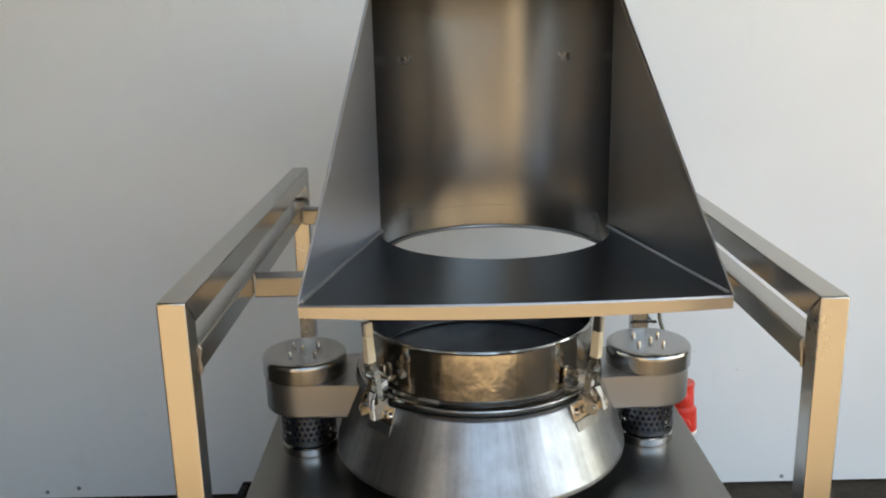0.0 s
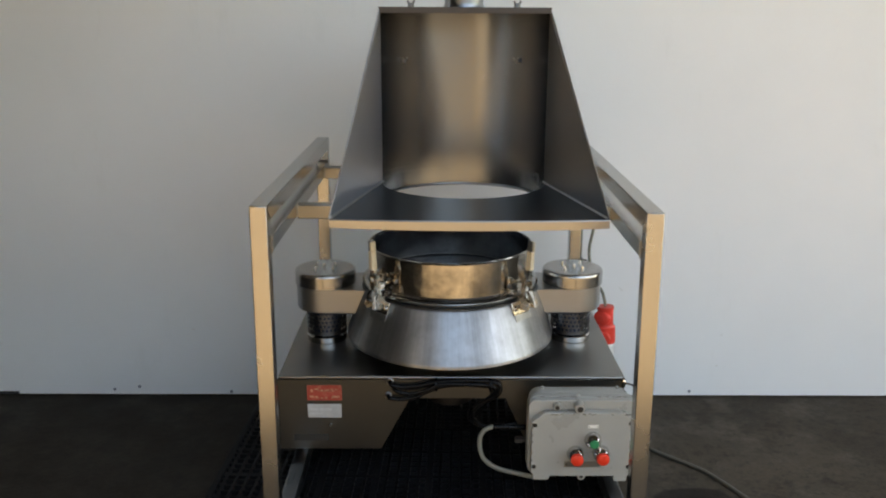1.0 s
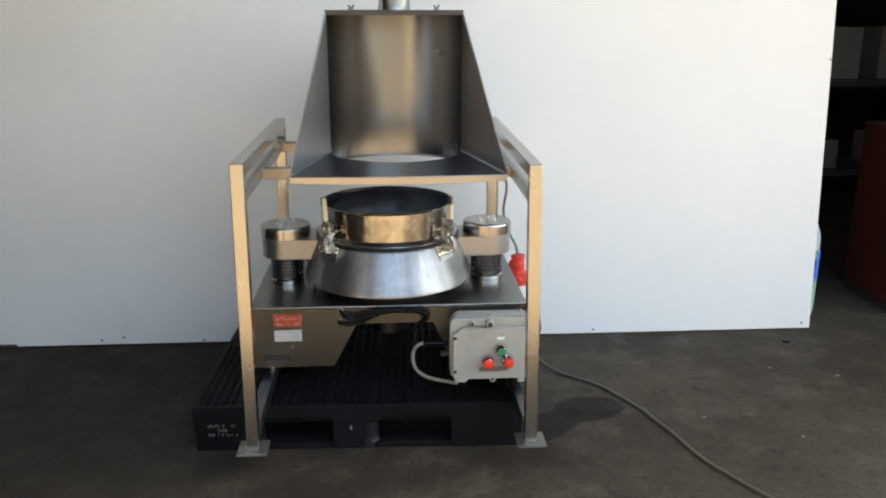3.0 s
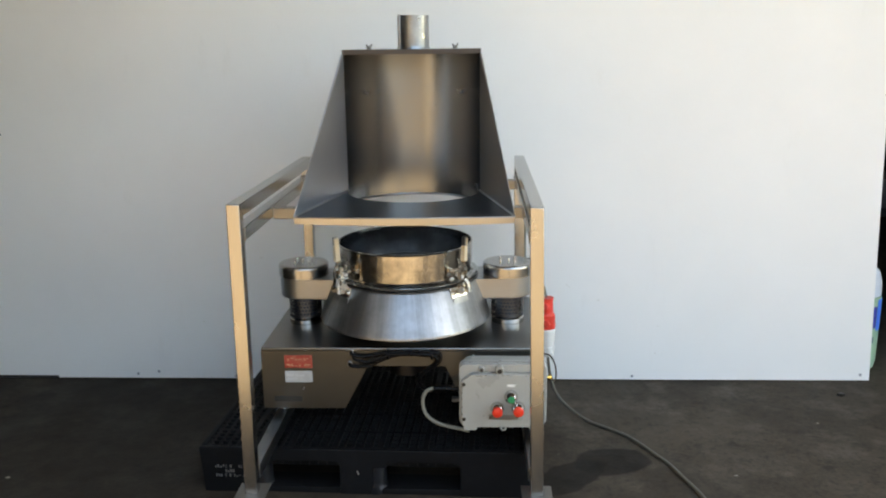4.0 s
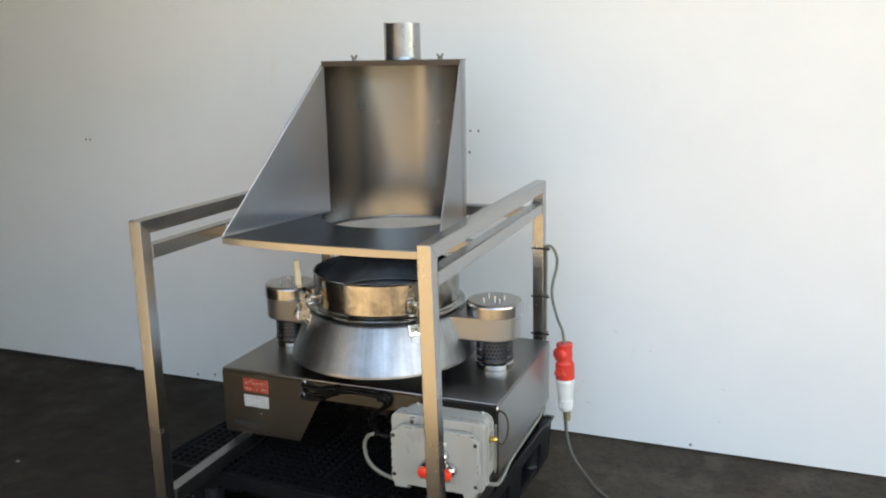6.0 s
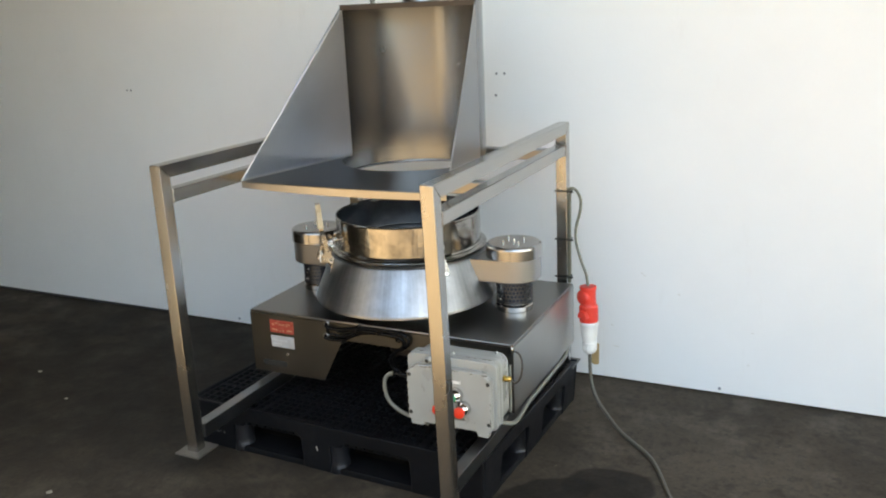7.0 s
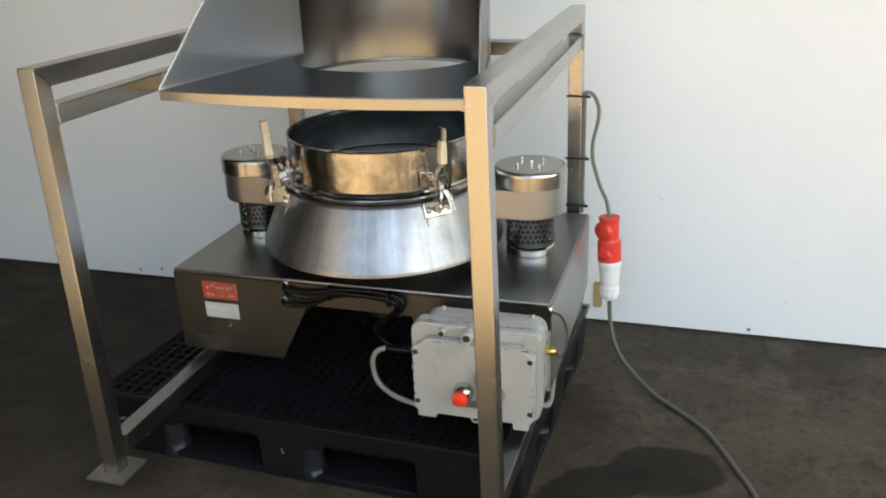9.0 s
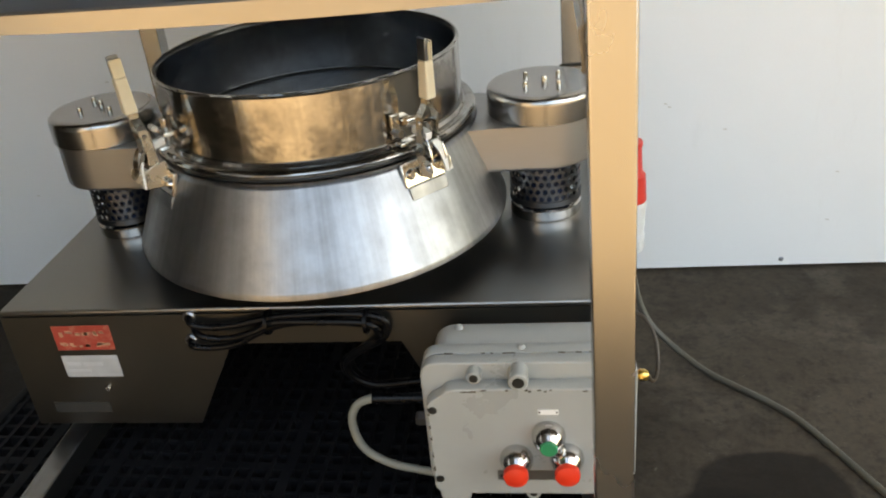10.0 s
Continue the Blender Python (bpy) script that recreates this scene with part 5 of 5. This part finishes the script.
    sc = finish("side_cable", sweep([(0.47, 0.36, 0.284), (0.503, 0.395, 0.262), (0.509, 0.45, 0.240), (0.500, 0.54, 0.229), (0.4905, 0.63, 0.2265), (0.4905, 0.80, 0.2265), (0.493, 0.90, 0.231), (0.501, 0.975, 0.246), (0.503, 1.03, 0.27), (0.498, 1.06, 0.30)], 0.0072, 10), M_CABLE_LT)
    tagged(sc, "light grey cable along the side of the base", "cable")
    ew = finish("earth_wire", sweep([(0.536, 0.350, 0.439), (0.547, 0.356, 0.424), (0.556, 0.382, 0.434), (0.553, 0.408, 0.468), (0.535, 0.428, 0.492), (0.505, 0.434, 0.498)], 0.0030, 8), M_CABLE_BR)
    tagged(ew, "thin earth wire from the brass gland to the base", "wire")


def build_chips():
    random.seed(11)
    for x, y, r in ((-0.916, -0.206, 0.016), (-0.647, -0.156, 0.006), (-0.573, -0.296, 0.007), (1.234, 0.437, 0.013), (-1.855, 0.547, 0.014), (-1.491, 0.372, 0.010), (1.056, 0.372, 0.006), (1.977, 0.812, 0.010),
                    (1.545, 0.249, 0.008), (-0.291, -0.376, 0.005), (1.716, 0.922, 0.0085)):
        b = bmesh.new()
        pts = []
        for k in range(7):
            a = 2 * math.pi * k / 7
            rr = r * random.uniform(0.3, 0.8)
            pts.append((x + rr * math.cos(a) * 1.3, y + rr * math.sin(a)))
        add_prism(b, pts, "z", 0.0, 0.003)
        move(b, Matrix.Translation((0, 0, ground_z(y) - 0.0005)))
        tagged(finish("paint_chip", b, M_CHIP, smooth=0), "small pale chip lying on the concrete floor", "chip", "chips on the floor")
    b = prism([(1.922, 1.237), (1.944, 1.226), (1.957, 1.236), (1.946, 1.250)], "z", ground_z(1.25), 0.018)
    tagged(finish("dark_pebble", b, M_BLACK), "small dark pebble on the floor by the wall", "pebble")


def build_back_room():
    can = thing("canister", "pale green plastic canister with blue label beside the partition", "canister", at=(2.158, 1.635, 0))
    cc = (2.158, 1.635)
    body = part("body", lathe([(0, 0.0), (0.078, 0.0), (0.092, 0.012), (0.099, 0.045), (0.1, 0.09), (0.1, 0.355), (0.097, 0.375), (0.09, 0.38), (0, 0.38)], 40, cc), paint("green_canister", (0.30, 0.46, 0.32), 0.35, 0.1, 10), can)
    part("top", lathe([(0, 0.3805), (0.094, 0.3805), (0.096, 0.40), (0.093, 0.45), (0.078, 0.50), (0.05, 0.53), (0, 0.535)], 40, cc), paint("white_canister_top", (0.56, 0.60, 0.66), 0.4), can, "white rounded top")
    part("label_band", lathe([(0.1, 0.212), (0.1012, 0.212), (0.1012, 0.368), (0.1, 0.368)], 14, cc, -57, 10), paint("blue_sticker", (0.05, 0.22, 0.80), 0.4), body, "bright blue label band")
    part("label_mark", lathe([(0.1, 0.225), (0.1012, 0.235), (0.1012, 0.325), (0.1, 0.335)], 10, cc, -100, -58), paint("navy_sticker", (0.02, 0.035, 0.28), 0.4), body, "dark blue rounded mark")
    part("label_bar", lathe([(0.1, 0.152), (0.1012, 0.152), (0.1012, 0.180), (0.1, 0.180)], 8, cc, -95, -62), paint("dark_label_bar", (0.03, 0.10, 0.14), 0.4), body, "dark printed bar")
    # dark storage rack, hardly lit
    rack = thing("storage_rack", "dark metal storage rack with boxes in the unlit back room", "rack", at=(3.4, 4.2, 0))
    for x in (2.7, 4.3):
        for y in (3.9, 4.5):
            part("upright", box(x - 0.03, x + 0.03, y - 0.03, y + 0.03, 0, 2.4), M_DARK, rack, smooth=0)
    for z in (0.3, 1.0, 1.7, 2.3):
        part("shelf", box(2.68, 4.32, 3.88, 4.52, z, z + 0.05), M_DARK, rack, smooth=0)
    red = paint("dark_red_paint", (0.06, 0.014, 0.010), 0.5, 0.2)
    cab = thing("red_cabinet", "dark red steel cabinet standing in the back room", "cabinet", at=(2.93, 1.81, 0))
    part("body", box(2.665, 3.19, 1.56, 2.06, 0.05, 0.98, 0.01), red, cab)
    part("plinth", box(2.68, 3.175, 1.575, 2.045, 0.0, 0.05), M_DARK, cab)
    random.seed(5)
    for x, z in ((2.85, 1.05), (3.3, 1.05), (3.8, 1.05), (2.95, 1.75), (3.6, 1.75), (3.2, 0.35), (3.9, 0.35)):
        w, h = random.uniform(0.25, 0.38), random.uniform(0.2, 0.4)
        b = finish("carton", box(x, x + w, 3.95, 4.35, z, z + h, 0.008), M_BACKROOM_BOX)
        tagged(b, "dark carton on the storage rack", "carton", "cartons on the rack")


build_structure()
build_frame()
build_hood()
build_table()
build_sieve()
motor = build_motor()
copy_thing(motor, Matrix.Translation((-0.407, 0.752, TZ1)))
motor.matrix_basis = Matrix.Translation((0.395, 0.765, TZ1))
for ob in scene.objects:
    if ob.name == "vibration_motor.001":
        ob.matrix_basis = Matrix.Translation((-0.407, 0.752, TZ1)) @ Matrix.Rotation(radians(180), 4, "Z")
clamp = build_clamp()
for i, a in enumerate((-136.2, -43.6)):
    r = 0.2885
    m = Matrix.Translation((SC[0] + r * math.cos(radians(a)), SC[1] + r * math.sin(radians(a)), 0.712)) @ Matrix.Rotation(radians(a + 90), 4, "Z")
    if i:
        copy_thing(clamp, m)
    else:
        clamp.matrix_basis = m
build_control_box()
build_pallet()
build_cables()
# the machine stands on the pallet deck
LIFT = 0.0135
for ob in scene.objects:
    if ob.parent is None and ob.type in ("EMPTY", "MESH") and ob.get("kind") != "structure" and ob.name not in ("pallet", "power_cable", "plug_connector"):
        ob.location.z += LIFT
build_chips()
build_back_room()
